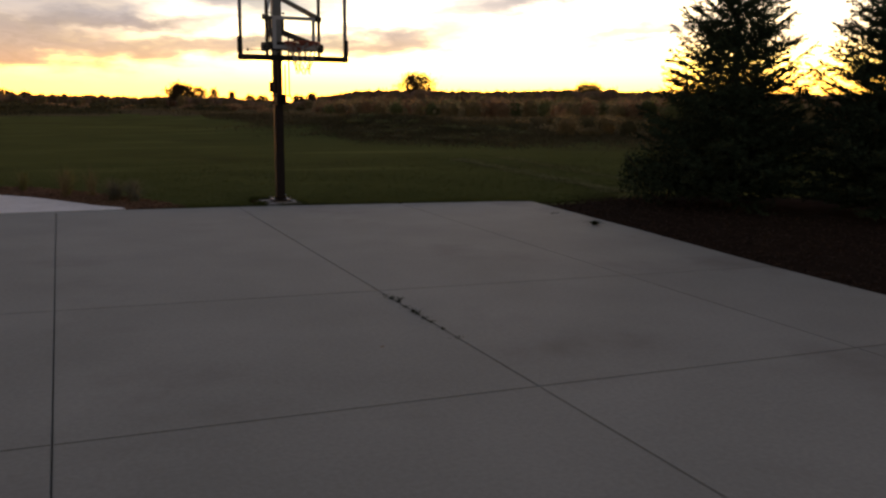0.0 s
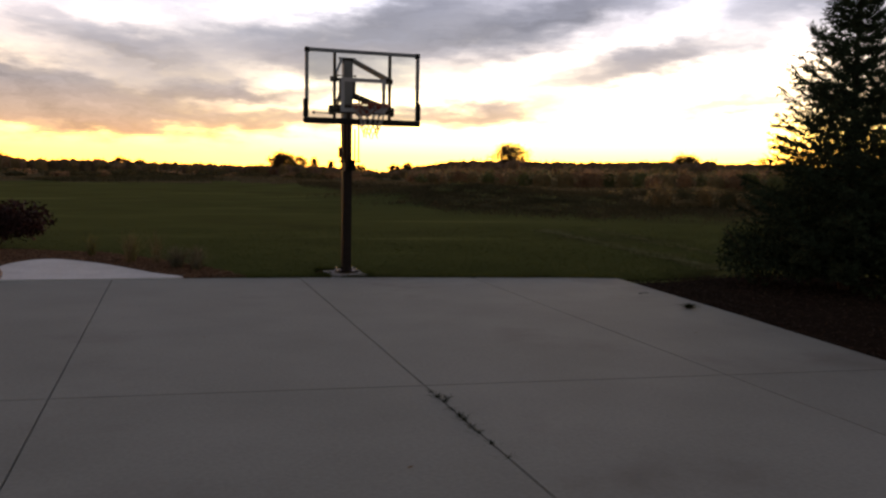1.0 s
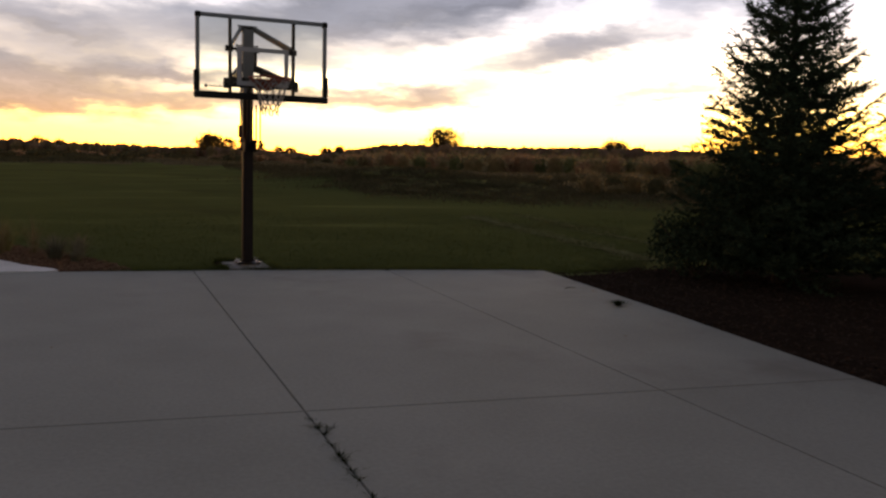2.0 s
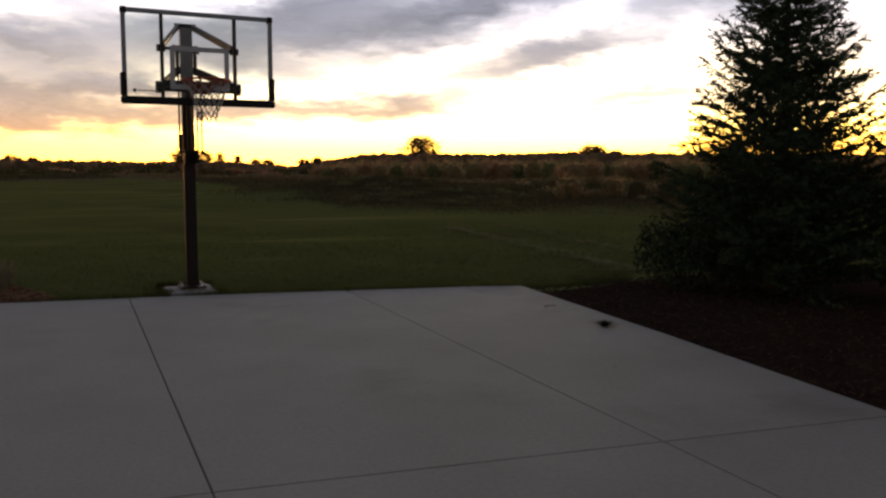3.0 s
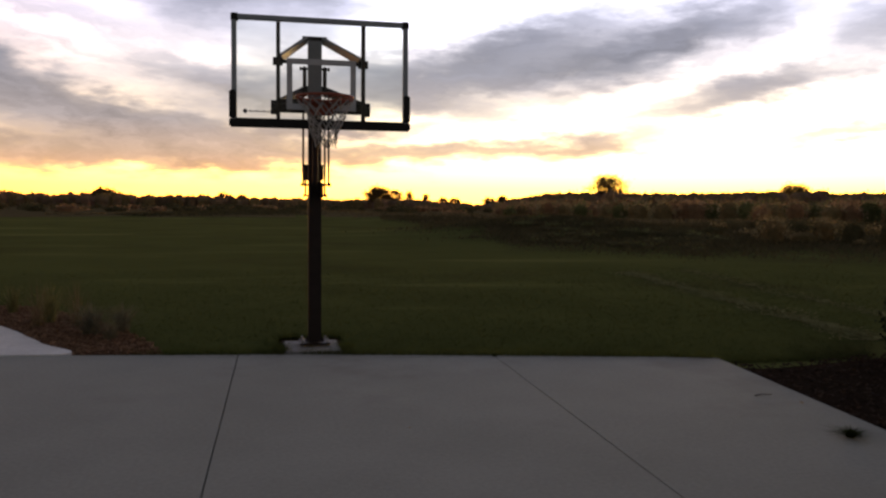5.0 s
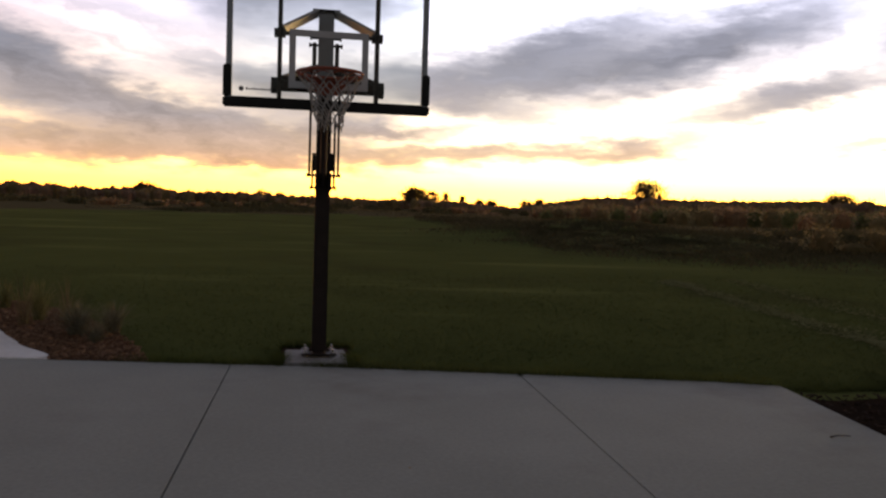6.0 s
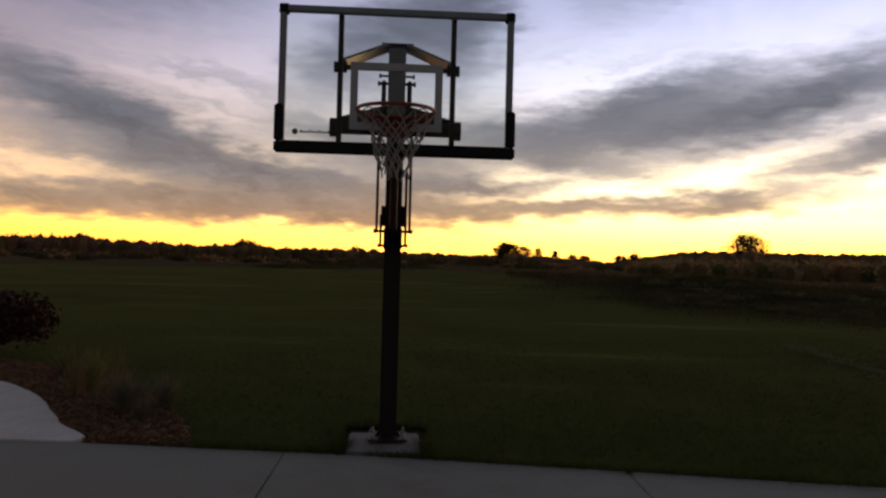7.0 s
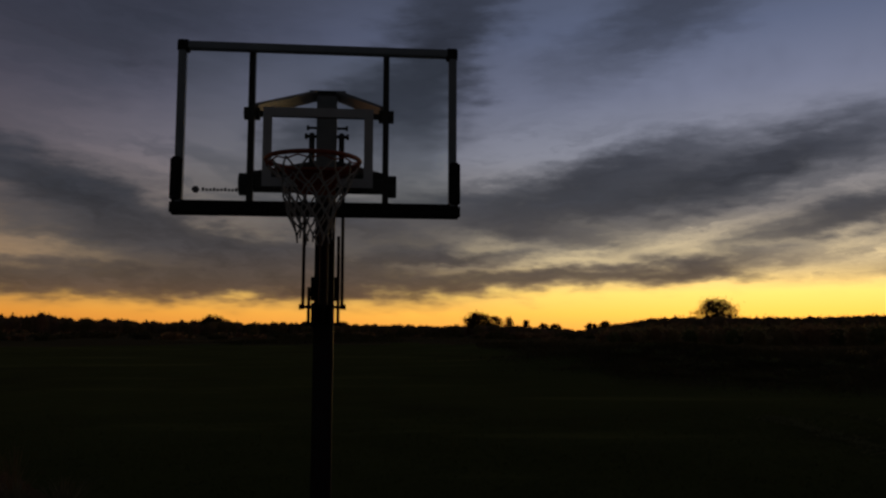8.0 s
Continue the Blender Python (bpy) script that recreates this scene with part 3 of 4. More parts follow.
# lifting arms, both pairs parallel
for s in (-1, 1):
    part("upper_arm", bar(bmesh.new(), (s * 0.085, 0.02, 3.010), (s * 0.36, YB + 0.10, 2.665), 0.030, 0.056, 0.006, (-s * 0.28, 0, 1)), ARM_PAINT, hoop, "grey steel upper lift arm")
    part("lower_arm", bar(bmesh.new(), (s * 0.085, 0.02, 2.525), (s * 0.36, YB + 0.10, 2.275), 0.030, 0.070, 0.006), POLE_PAINT, hoop, "black steel lower lift arm")
    bm = tube(bmesh.new(), [(s * 0.06, 0.02, 3.026), (s * 0.115, 0.02, 3.026)], 0.020, 10)
    part("arm_bolt", bm, ZINC, hoop)
    bm = tube(bmesh.new(), [(s * 0.06, 0.02, 2.530), (s * 0.125, 0.02, 2.530)], 0.020, 10)
    part("arm_bolt", bm, ZINC, hoop)
part("pivot_bolt", tube(bmesh.new(), [(-0.12, 0.02, 3.040), (0.12, 0.02, 3.040)], 0.011, 8), POLE_PAINT, hoop)
# lift linkage: side plates, pins, hanging rods and the spring housing
for s in (-1, 1):
    part("side_plate", block(bmesh.new(), *sorted((s * 0.080, s * 0.116)), -0.03, 0.03, 2.47, 2.75, 0.006), POLE_PAINT, hoop, "dark steel linkage plate")
    bm = tube(bmesh.new(), [(s * 0.066, 0.0, 2.73), (s * 0.142, 0.0, 2.73)], 0.011, 8)
    tube(bm, [(s * 0.128, 0.0, 2.73), (s * 0.146, 0.0, 2.73)], 0.02, 6)
    part("linkage_pin", bm, POLE_PAINT, hoop)
    bm = tube(bmesh.new(), [(s * 0.066, 0.05, 2.80), (s * 0.135, 0.05, 2.80)], 0.009, 8)
    tube(bm, [(s * 0.122, 0.05, 2.80), (s * 0.138, 0.05, 2.80)], 0.017, 6)
    part("linkage_pin", bm, POLE_PAINT, hoop)
    part("lift_rod", tube(bmesh.new(), [(s * 0.120, -0.215, 2.48), (s * 0.122, -0.205, 1.575)], 0.0105, 8), POLE_PAINT, hoop, "long thin black lift rod")
    part("inner_rod", tube(bmesh.new(), [(s * 0.092, -0.10, 2.05 if s > 0 else 1.72), (s * 0.094, -0.09, 1.475)], 0.0105, 8), POLE_PAINT, hoop, "thin black inner rod")
    bm = tube(bmesh.new(), [(s * 0.06, -0.20, 1.59), (s * 0.142, -0.20, 1.59)], 0.010, 8)
    tube(bm, [(s * 0.132, -0.20, 1.59), (s * 0.146, -0.20, 1.59)], 0.019, 6)
    part("rod_pin", bm, POLE_PAINT, hoop)
    bm = tube(bmesh.new(), [(s * 0.05, -0.09, 1.485), (s * 0.112, -0.09, 1.485)], 0.010, 8)
    tube(bm, [(s * 0.10, -0.09, 1.485), (s * 0.116, -0.09, 1.485)], 0.018, 6)
    part("rod_pin", bm, POLE_PAINT, hoop)
    part("rod_bracket", block(bmesh.new(), *sorted((s * 0.052, s * 0.070)), -0.225, -0.05, 1.46, 1.615, 0.004), POLE_PAINT, hoop)
part("spring_housing", block(bmesh.new(), -0.096, 0.096, 0.066, 0.19, 1.58, 1.86, 0.060), PAD, hoop, "rounded black spring housing behind the pole")
part("spring_housing", tube(bmesh.new(), [(0, -0.10, 1.5), (0, -0.10, 2.3)], 0.03, 12), POLE_PAINT, hoop)

# rim, bracket and net
RC, RZ, RR = Vector((0, YB - 0.385, 2.285)), 2.285, 0.232
bm = tube(bmesh.new(), [(RC.x + RR * math.cos(k * math.tau / 48), RC.y + RR * math.sin(k * math.tau / 48), RZ) for k in range(48)], 0.0115, 10, True)
rim = part("rim", bm, RIM_RED, hoop, "orange-red steel rim", smooth=True)
part("rim_plate", block(bmesh.new(), -0.10, 0.10, YB - 0.012, YB + 0.002, 2.175, 2.30, 0.004), RIM_RED, rim, "orange-red rim mounting plate")
bm = bmesh.new()
vs = [(-0.085, YB - 0.01, 2.292), (0.085, YB - 0.01, 2.292), (0.15, YB - 0.20, 2.29), (-0.15, YB - 0.20, 2.29)]
f = bm.faces.new([bm.verts.new(v) for v in vs])
got = bmesh.ops.extrude_face_region(bm, geom=[f])["geom"]
bmesh.ops.translate(bm, vec=(0, 0, -0.012), verts=[g for g in got if isinstance(g, bmesh.types.BMVert)])
bmesh.ops.recalc_face_normals(bm, faces=bm.faces)
part("rim_neck", bm, RIM_RED, rim)
for s in (-1, 1):
    bm = bmesh.new()
    tube(bm, [(s * 0.06, YB - 0.01, 2.19), (s * 0.11, YB - 0.14, 2.235), (s * 0.19, YB - 0.26, 2.28)], 0.011, 8)
    part("rim_brace", bm, RIM_RED, rim)
bm = bmesh.new()                                      # wire under the ring that holds the net
tube(bm, [(RC.x + (RR - 0.004) * math.cos(k * math.tau / 48), RC.y + (RR - 0.004) * math.sin(k * math.tau / 48), RZ - 0.022 - 0.008 * math.cos(k * math.tau / 4)) for k in range(48)], 0.004, 6, True)
part("net_wire", bm, RIM_RED, rim)

LOOPS, ROWS = 12, 6
rnd = random.Random(5)


def net_point(k, row):
    """Knot k of a row of the net, which hangs a little askew and frayed at the hem."""
    f = row / ROWS
    a = (k + 0.5 * (row % 2)) * math.tau / LOOPS
    r = RR * (1 - 0.62 * f ** 0.62) + 0.015 * math.sin(3 * a + row)
    sway = 0.012 * f * f
    return Vector((RC.x + r * math.cos(a) + sway, RC.y + r * math.sin(a) + sway * 0.4,
                   RZ - 0.02 - 0.345 * f ** 0.95 + 0.018 * f * math.sin(2 * a + 1.0)))


bm = bmesh.new()
for k in range(LOOPS):
    for row in range(ROWS):
        a, b = net_point(k, row), net_point(k, row + 1)
        other = net_point(k - 1, row + 1) if row % 2 == 0 else net_point(k + 1, row + 1)
        for q in (b, other):
            m = (a + q) / 2 + Vector((rnd.uniform(-1, 1), rnd.uniform(-1, 1), -0.6)) * 0.006
            tube(bm, [a, m, q], 0.0050, 5)
    a = net_point(k, ROWS)
    tube(bm, [a, a + Vector((rnd.uniform(-0.02, 0.02), rnd.uniform(-0.02, 0.02), -rnd.uniform(0.02, 0.06)))], 0.0048, 5)
part("net", bm, NET, rim, "white cord net, frayed at the hem")

# ---------------------------------------------------------------- spruces and shrubs


def leaf(verts, faces, p, size, rng, flat=0.0):
    """One small four-cornered leaf or spray at p, turned at random."""
    d = Vector((rng.gauss(0, 1), rng.gauss(0, 1), rng.gauss(0, 1 - flat))).normalized()
    e = d.cross(Vector((rng.gauss(0, 1), rng.gauss(0, 1), rng.gauss(0, 1)))).normalized()
    w = size * rng.uniform(0.35, 0.6)
    n = len(verts)
    verts.extend((p - d * size, p + e * w, p + d * size, p - e * w))
    faces.append((n, n + 1, n + 2, n + 3))


def spruce(at, height, radius, seed, label):
    """A spruce: tapered trunk, whorls of upswept boughs, twigs with needles all round them."""
    rng = random.Random(seed)
    tree = thing("spruce_tree", at, label, "spruce tree", "spruces in the bed")
    bm = bmesh.new()
    tube(bm, [(0, 0, -0.05), (0.01, 0, height * 0.3), (0, 0.01, height * 0.65), (0, 0, height)], 0.075, 8, taper=0.12)
    verts, faces = [], []

    def needles(a, b, count, length):
        axis = (b - a).normalized()
        for _ in range(count):
            p = a.lerp(b, rng.random())
            side = axis.cross(Vector((rng.gauss(0, 1), rng.gauss(0, 1), rng.gauss(0, 1)))).normalized()
            tip = p + (side * 0.8 + axis * 0.7).normalized() * length * rng.uniform(0.8, 1.4)
            w = axis.cross(side) * 0.0068
            n = len(verts)
            verts.extend((p - w, p + w, tip))
            faces.append((n, n + 1, n + 2))

    def stem(a, b, r):
        axis = (b - a).normalized()
        u = axis.cross(Vector((0.3, 0.2, 1))).normalized() * r
        w = axis.cross(u)
        n = len(verts)
        verts.extend((a + u, a - u * 0.5 + w * 0.87, a - u * 0.5 - w * 0.87, b))
        faces.extend(((n, n + 1, n + 3), (n + 1, n + 2, n + 3), (n + 2, n, n + 3)))

    z = 0.14
    turn = 0.0
    while z < height - 0.08:
        f = z / height
        reach = radius * (1 - f) ** 1.28 * (0.78 + 0.22 * min(1, z / 0.7))
        count = 12 if f < 0.5 else 9
        turn += 0.9
        for k in range(count):
            a = turn + (k + rng.uniform(-0.3, 0.3)) * math.tau / count
            r = reach * rng.uniform(0.72, 1.12) + 0.05
            rise = (0.18 + 0.6 * f + rng.gauss(0, 0.16)) * r
            out = Vector((math.cos(a), math.sin(a), 0))
            side = Vector((-math.sin(a), math.cos(a), 0))
            z1 = z + rng.uniform(-0.1, 0.1)
            knots = [Vector((0, 0, z1)), out * r * 0.5 + Vector((0, 0, z + rise * 0.25)), out * r + Vector((0, 0, z + rise))]
            for p, q, rr in ((knots[0], knots[1], 0.012), (knots[1], knots[2], 0.008)):
                stem(p, q, rr)
            bm_pts = int(7 + r * 15)
            for j in range(bm_pts):
                t = 0.16 + 0.84 * (j + rng.random()) / bm_pts
                p = knots[0].lerp(knots[1], t * 2) if t < 0.5 else knots[1].lerp(knots[2], t * 2 - 1)
                sgn = 1 if j % 2 else -1
                length = (0.13 + 0.26 * r * (1 - t)) * rng.uniform(0.7, 1.2)
                q = p + (out * 0.75 + side * sgn * rng.uniform(0.5, 1.0) + Vector((0, 0, rng.uniform(-0.25, 0.6)))).normalized() * length
                stem(p, q, 0.004)
                needles(p, q, int(10 + 76 * length), 0.052)
            needles(knots[1], knots[2], int(14 + 16 * r), 0.036)
            tip = knots[2] + (out + Vector((0, 0, 0.6))).normalized() * 0.09
            stem(knots[2], tip, 0.004)
            needles(knots[2], tip, 10, 0.03)
        z += 0.115 + 0.05 * rng.random()
    needles(Vector((0, 0, height - 0.4)), Vector((0, 0, height + 0.1)), 60, 0.04)
    part("trunk", bm, BARK, tree)
    ob = new("crown", raw("crown", verts, faces, NEEDLE))
    ob.parent = tree
    return tree


spruce((6.05, -3.10, 0.02), 5.0, 1.62, 3, "young dark green spruce standing in bark mulch")
spruce((7.45, -4.75, 0.02), 5.2, 1.62, 8, "dense dark spruce at the back of the mulch bed")


def shrub(name, at, rx, ry, h, material, seed, label, size=0.05, count=1500, category="shrub"):
    """A round shrub of forked stems under a loose, uneven shell of leaves."""
    rng = random.Random(seed)
    ob = thing(name, at, label, category)
    for k in range(9):
        a = k * 0.7 + rng.random()
        bm = tube(bmesh.new(), [(0.03 * math.cos(a), 0.03 * math.sin(a), -0.06), (rx * 0.35 * math.cos(a), ry * 0.35 * math.sin(a), h * 0.4),
                                (rx * 0.7 * math.cos(a), ry * 0.7 * math.sin(a), h * 0.75)], 0.012, 5, taper=0.3)
        part("stem", bm, BARK, ob)
    verts, faces = [], []
    lumps = [(rng.uniform(-0.55, 0.55) * rx, rng.uniform(-0.55, 0.55) * ry, h * rng.uniform(0.3, 0.72), rng.uniform(0.35, 0.6)) for _ in range(14)]
    for i in range(count):
        lx, ly, lz, lr = lumps[i % 14]
        d = Vector((rng.gauss(0, 1), rng.gauss(0, 1), rng.gauss(0, 0.8))).normalized() * rng.uniform(0.55, 1.05) * lr
        p = Vector((lx + d.x * rx, ly + d.y * ry, max(0.02, lz + d.z * h * 0.7)))
        leaf(verts, faces, p, size * rng.uniform(0.6, 1.2), rng)
    crown = new("foliage", raw("foliage", verts, faces, material))
    crown.parent = ob
    return ob


shrub("shrub", (5.45, -2.3, 0.02), 0.8, 0.75, 0.95, NEEDLE, 11, "loose dark green shrub beside the spruce", 0.030, 6500)
shrub("barberry", (-5.35, 4.95, 0.0), 0.95, 0.8, 0.85, LEAF_WINE, 17, "rounded dark wine-red barberry shrub", 0.05, 4200)



def tuft(name, at, h, spread, count, material, seed, label, width=0.004, category="ornamental grass", group=""):
    """A clump of arching blades."""
    rng = random.Random(seed)
    verts, faces = [], []
    for _ in range(count):
        a, lean, hh = rng.uniform(0, math.tau), abs(rng.gauss(0, 0.5)), h * rng.uniform(0.5, 1.1)
        out = Vector((math.cos(a), math.sin(a), 0))
        side = Vector((-out.y, out.x, 0)) * width
        p = out * spread * 0.25 * rng.random()
        n = len(verts)
        for s in (0.0, 0.4, 0.75):
            q = p + out * spread * lean * s * s * 1.6 + Vector((0, 0, hh * s * (1 - 0.12 * lean * s)))
            verts.extend((q - side * (1 - s * 0.6), q + side * (1 - s * 0.6)))
        verts.append(p + out * spread * lean * 1.7 + Vector((0, 0, hh * (1 - 0.25 * lean))))
        faces.extend(((n, n + 1, n + 3, n + 2), (n + 2, n + 3, n + 5, n + 4), (n + 4, n + 5, n + 6)))
    ob = new(name, raw(name, verts, faces, material))
    ob.location = at
    return tagged(ob, label, category, group)


tuft("ornamental_grass", (-2.95, 2.10, 0.0), 0.50, 0.26, 220, GREEN_STRAW, 21, "wispy green ornamental grass clump in mulch", group="grasses in the bed")
tuft("ornamental_grass", (-2.98, 1.72, 0.0), 0.60, 0.30, 50, STRAW, 22, "tall thin straw-coloured grass clump in mulch", 0.0035, group="grasses in the bed")
tuft("ornamental_grass", (-2.58, 1.80, 0.0), 0.58, 0.32, 60, STRAW, 23, "tall thin straw-coloured grass clump in mulch", 0.003, group="grasses in the bed")
tuft("ornamental_grass", (-2.30, 1.10, 0.0), 0.36, 0.34, 330, SAGE, 25, "low grey-green arching grass clump in mulch", 0.0035, group="grasses in the bed")
tuft("ornamental_grass", (-2.02, 1.28, 0.0), 0.34, 0.30, 240, SAGE, 26, "low grey-green arching grass clump in mulch", 0.0035, group="grasses in the bed")
tuft("ornamental_grass", (-2.05, 0.72, 0.0), 0.22, 0.26, 200, SAGE, 27, "low grey-green arching grass clump in mulch", 0.003, group="grasses in the bed")
tuft("ornamental_grass", (-3.6, 3.05, 0.0), 0.40, 0.22, 130, GREEN_STRAW, 24, "short green ornamental grass clump in mulch", group="grasses in the bed")

# things lying on the concrete
tuft("grass_clump", (3.06, -3.89, 0.0), 0.055, 0.10, 260, WEED, 31, "small dark clump of cut grass lying on concrete", 0.004, "grass clump")
shrub_weeds = [(-0.855, -6.66, 0.030), (-0.838, -6.76, 0.022), (-0.86, -7.10, 0.030), (-0.862, -7.17, 0.024), (-0.80, -6.70, 0.016), (-0.864, -7.30, 0.018), (-0.866, -7.42, 0.014), (-0.858, -6.95, 0.016), (-0.868, -7.62, 0.014), (-0.872, -7.85, 0.012), (-0.852, -6.52, 0.012), (1.63, -0.86, 0.03)]
for i, (x, y, h) in enumerate(shrub_weeds):
    tuft("joint_weed", (x, y, -0.02), h + 0.02, 0.055, 46, WEED, 40 + i, "tiny flat weed growing out of a concrete joint", 0.003, "weed", "weeds in the joints")
rng = random.Random(77)


def dead_leaf(at, size, turn):
    bm = bmesh.new()
    rows = []
    for i in range(5):
        t = i / 4
        w = size * 0.42 * math.sin(math.pi * (0.12 + 0.8 * t))
        rows.append([bm.verts.new(((t - 0.5) * size * 1.6, sx * w, 0.004 + 0.35 * abs(sx) * w + 0.1 * size * t * t)) for sx in (-1, 0, 1)])
    for a, b in zip(rows, rows[1:]):
        for k in range(2):
            bm.faces.new((a[k], a[k + 1], b[k + 1], b[k]))
    ob = new("fallen_leaf", put_mesh("fallen_leaf", bm, LEAF_RUST))
    ob.matrix_world = pose(*at, 0, 0, turn)
    return tagged(ob, "curled brown fallen leaf lying on concrete", "leaf", "fallen leaves")


for x, y, s, turn in ((-1.40, -7.86, 0.022, 20), (3.32, -3.05, 0.03, 75), (2.2, -5.2, 0.018, 130), (-2.2, -4.3, 0.018, 200), (0.4, -3.2, 0.016, 300)):
    dead_leaf((x, y, 0.002), s, turn)
bm = tube(bmesh.new(), [(3.12, -2.78, 0.006), (3.19, -2.76, 0.010), (3.27, -2.77, 0.006)], 0.005, 6, taper=0.5)
tagged(new("twig", put_mesh("twig", bm, BARK)), "short dry brown twig lying on concrete", "twig")

bm = bmesh.new()
bmesh.ops.create_icosphere(bm, subdivisions=3, radius=1)
for v in bm.verts:
    k = 1 + 0.18 * noise.noise(v.co * 1.6) + 0.05 * noise.noise(v.co * 5)
    v.co = Vector((v.co.x * 0.17 * k, v.co.y * 0.14 * k, v.co.z * 0.11 * k + 0.07))
ob = new("field_stone", put_mesh("field_stone", bm, ROCK, True))
ob.location = (-4.62, 0.18, 0.0)
tagged(ob, "rounded reddish field stone at the end of the walkway", "stone")

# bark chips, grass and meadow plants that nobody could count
for name, loop, count, box, chip in (("bark_chips", LEFT_BED, 7000, (-5.4, -1.3, -0.3, 4.4), CHIP_RED), ("bark_chips", RIGHT_BED, 6000, (2.6, 6.6, -8.0, -0.9), CHIP_SHADED)):
    rng = random.Random(count)
    verts, faces = [], []
    while len(faces) < count * 5:
        x, y = rng.uniform(box[0], box[1]), rng.uniform(box[2], box[3])
        if not inside(x, y, loop) or inside(x, y, SLAB) or inside(x, y, [tuple(p) for p in walk_loop]):
            continue
        L, w, h = rng.uniform(0.010, 0.034), rng.uniform(0.005, 0.011), rng.uniform(0.004, 0.01)
        m = pose(x, y, rng.uniform(0.0, 0.016), rng.uniform(-30, 30), rng.uniform(-30, 30), rng.uniform(0, 360))
        n = len(verts)
        for sx, sy, sz in ((-1, -1, 0), (1, -1, 0), (1, 1, 0), (-1, 1, 0), (-0.8, -0.6, 1), (0.8, -0.6, 1), (0.8, 0.6, 1), (-0.8, 0.6, 1)):
            verts.append(m @ Vector((sx * L, sy * w, sz * h)))
        faces.extend(((n + 4, n + 5, n + 6, n + 7), (n, n + 1, n + 5, n + 4), (n + 1, n + 2, n + 6, n + 5), (n + 2, n + 3, n + 7, n + 6), (n + 3, n, n + 4, n + 7)))
    tagged(new(name, raw(name, verts, faces, chip)), "loose reddish brown bark chips", "bark chips", kind="stuff")


def clear_of_beds(x, y):
    return not (inside(x, y, SLAB) or inside(x, y, LEFT_BED) or inside(x, y, RIGHT_BED) or (-0.31 < x < 0.26 and -0.41 < y < 0.28) or (-0.33 < x < 0.29 and -0.1 < y < 0.56))


rng = random.Random(61)
verts, faces = [], []


def blade(x, y, z, h, w, rng, bend=1.0):
    a, lean = rng.uniform(0, math.tau), rng.uniform(0.4, 1.6) * h * bend
    n = len(verts)
    dx, dy = math.cos(a), math.sin(a)
    verts.extend(((x - dy * w, y + dx * w, z), (x + dy * w, y - dx * w, z), (x + dx * lean, y + dy * lean, z + h)))
    faces.append((n, n + 1, n + 2))


for _ in range(70000):                               # lawn, thinning out with distance
    y = -1.3 + 12.0 * rng.random() ** 2.3
    x = rng.uniform(-6.5 - 0.3 * y, 6.5 + 0.9 * y)
    if clear_of_beds(x, y):
        blade(x, y, ground_z(x, y) - 0.005, rng.uniform(0.02, 0.05) * (1 - 0.05 * max(y, 0)), 0.0035 + 0.0006 * max(y, 0), rng, 3.0)
for (x0, y0), (x1, y1) in zip(FRONT[2:], FRONT[3:]):   # longer uncut fringe along the slab
    for _ in range(int(1500 * math.hypot(x1 - x0, y1 - y0))):
        t = rng.random()
        x, y = x0 + (x1 - x0) * t, y0 + (y1 - y0) * t + 0.015 + abs(rng.gauss(0, 0.05))
        if clear_of_beds(x, y):
            blade(x, y, -0.05, rng.uniform(0.05, 0.125), 0.0035, rng)
for k in range(2600):                                  # fringe round the footing
    a = rng.choice(((-0.34, rng.uniform(-0.4, -0.05)), (0.285, rng.uniform(-0.4, -0.05)), (rng.uniform(-0.35, 0.31), 0.59)))
    blade(a[0] + rng.gauss(0, 0.015), a[1] + abs(rng.gauss(0, 0.02)), -0.05, rng.uniform(0.06, 0.12), 0.0035, rng)
tagged(new("lawn_grass", raw("lawn_grass", verts, faces, BLADE)), "short mown green lawn grass", "grass", kind="stuff")

# meadow brush beyond the lawn


def core(v, f, c, rx, rz):
    """A solid uneven heart for a leafy clump, so that light does not shine straight through it."""
    n, sides = len(v), 7
    v.append(c + Vector((0, 0, rz)))
    for lift, k in ((0.84, 0.55), (0.45, 0.9), (-0.7, 0.9)):
        for i in range(sides):
            a = i * math.tau / sides
            w = 1 + 0.3 * noise.noise((c.x + i, c.y, lift * 3))
            v.append(c + Vector((math.cos(a) * rx * k * w, math.sin(a) * rx * k * w, rz * lift)))
    for i in range(sides):
        j = (i + 1) % sides
        f.append((n, n + 1 + i, n + 1 + j))
        for r in (0, 1):
            f.append((n + 1 + r * sides + i, n + 1 + (r + 1) * sides + i, n + 1 + (r + 1) * sides + j, n + 1 + r * sides + j))


CLUMPS = {"green": ([], []), "olive": ([], []), "rust": ([], []), "dark": ([], [])}
SHADES = {"green": LEAF_GREEN, "olive": LEAF_OLIVE, "rust": LEAF_RUST, "dark": HEATH_AND_SHADE}


def clump(shade, x, y, rx, h, leaf_size, count, rng, sink=0.1):
    v, f = CLUMPS[shade]
    z0 = ground_z(x, y) - sink
    core(v, f, Vector((x, y, z0 + h * 0.34)), rx * 0.62, h * 0.42)
    for _ in range(count):
        d = Vector((rng.gauss(0, 1), rng.gauss(0, 1), rng.gauss(0, 1))).normalized() * rng.uniform(0.5, 1.05)
        k = 1 + 0.35 * noise.noise((x + d.x * 2, y + d.y * 2, d.z * 2))
        leaf(v, f, Vector((x + d.x * rx * k, y + d.y * rx * k, z0 + h * (0.45 + 0.55 * d.z * k))), leaf_size * rng.uniform(0.6, 1.4), rng)


rng = random.Random(71)


def polar(a, r):
    return r * math.sin(radians(a)), r * math.cos(radians(a)) - 5


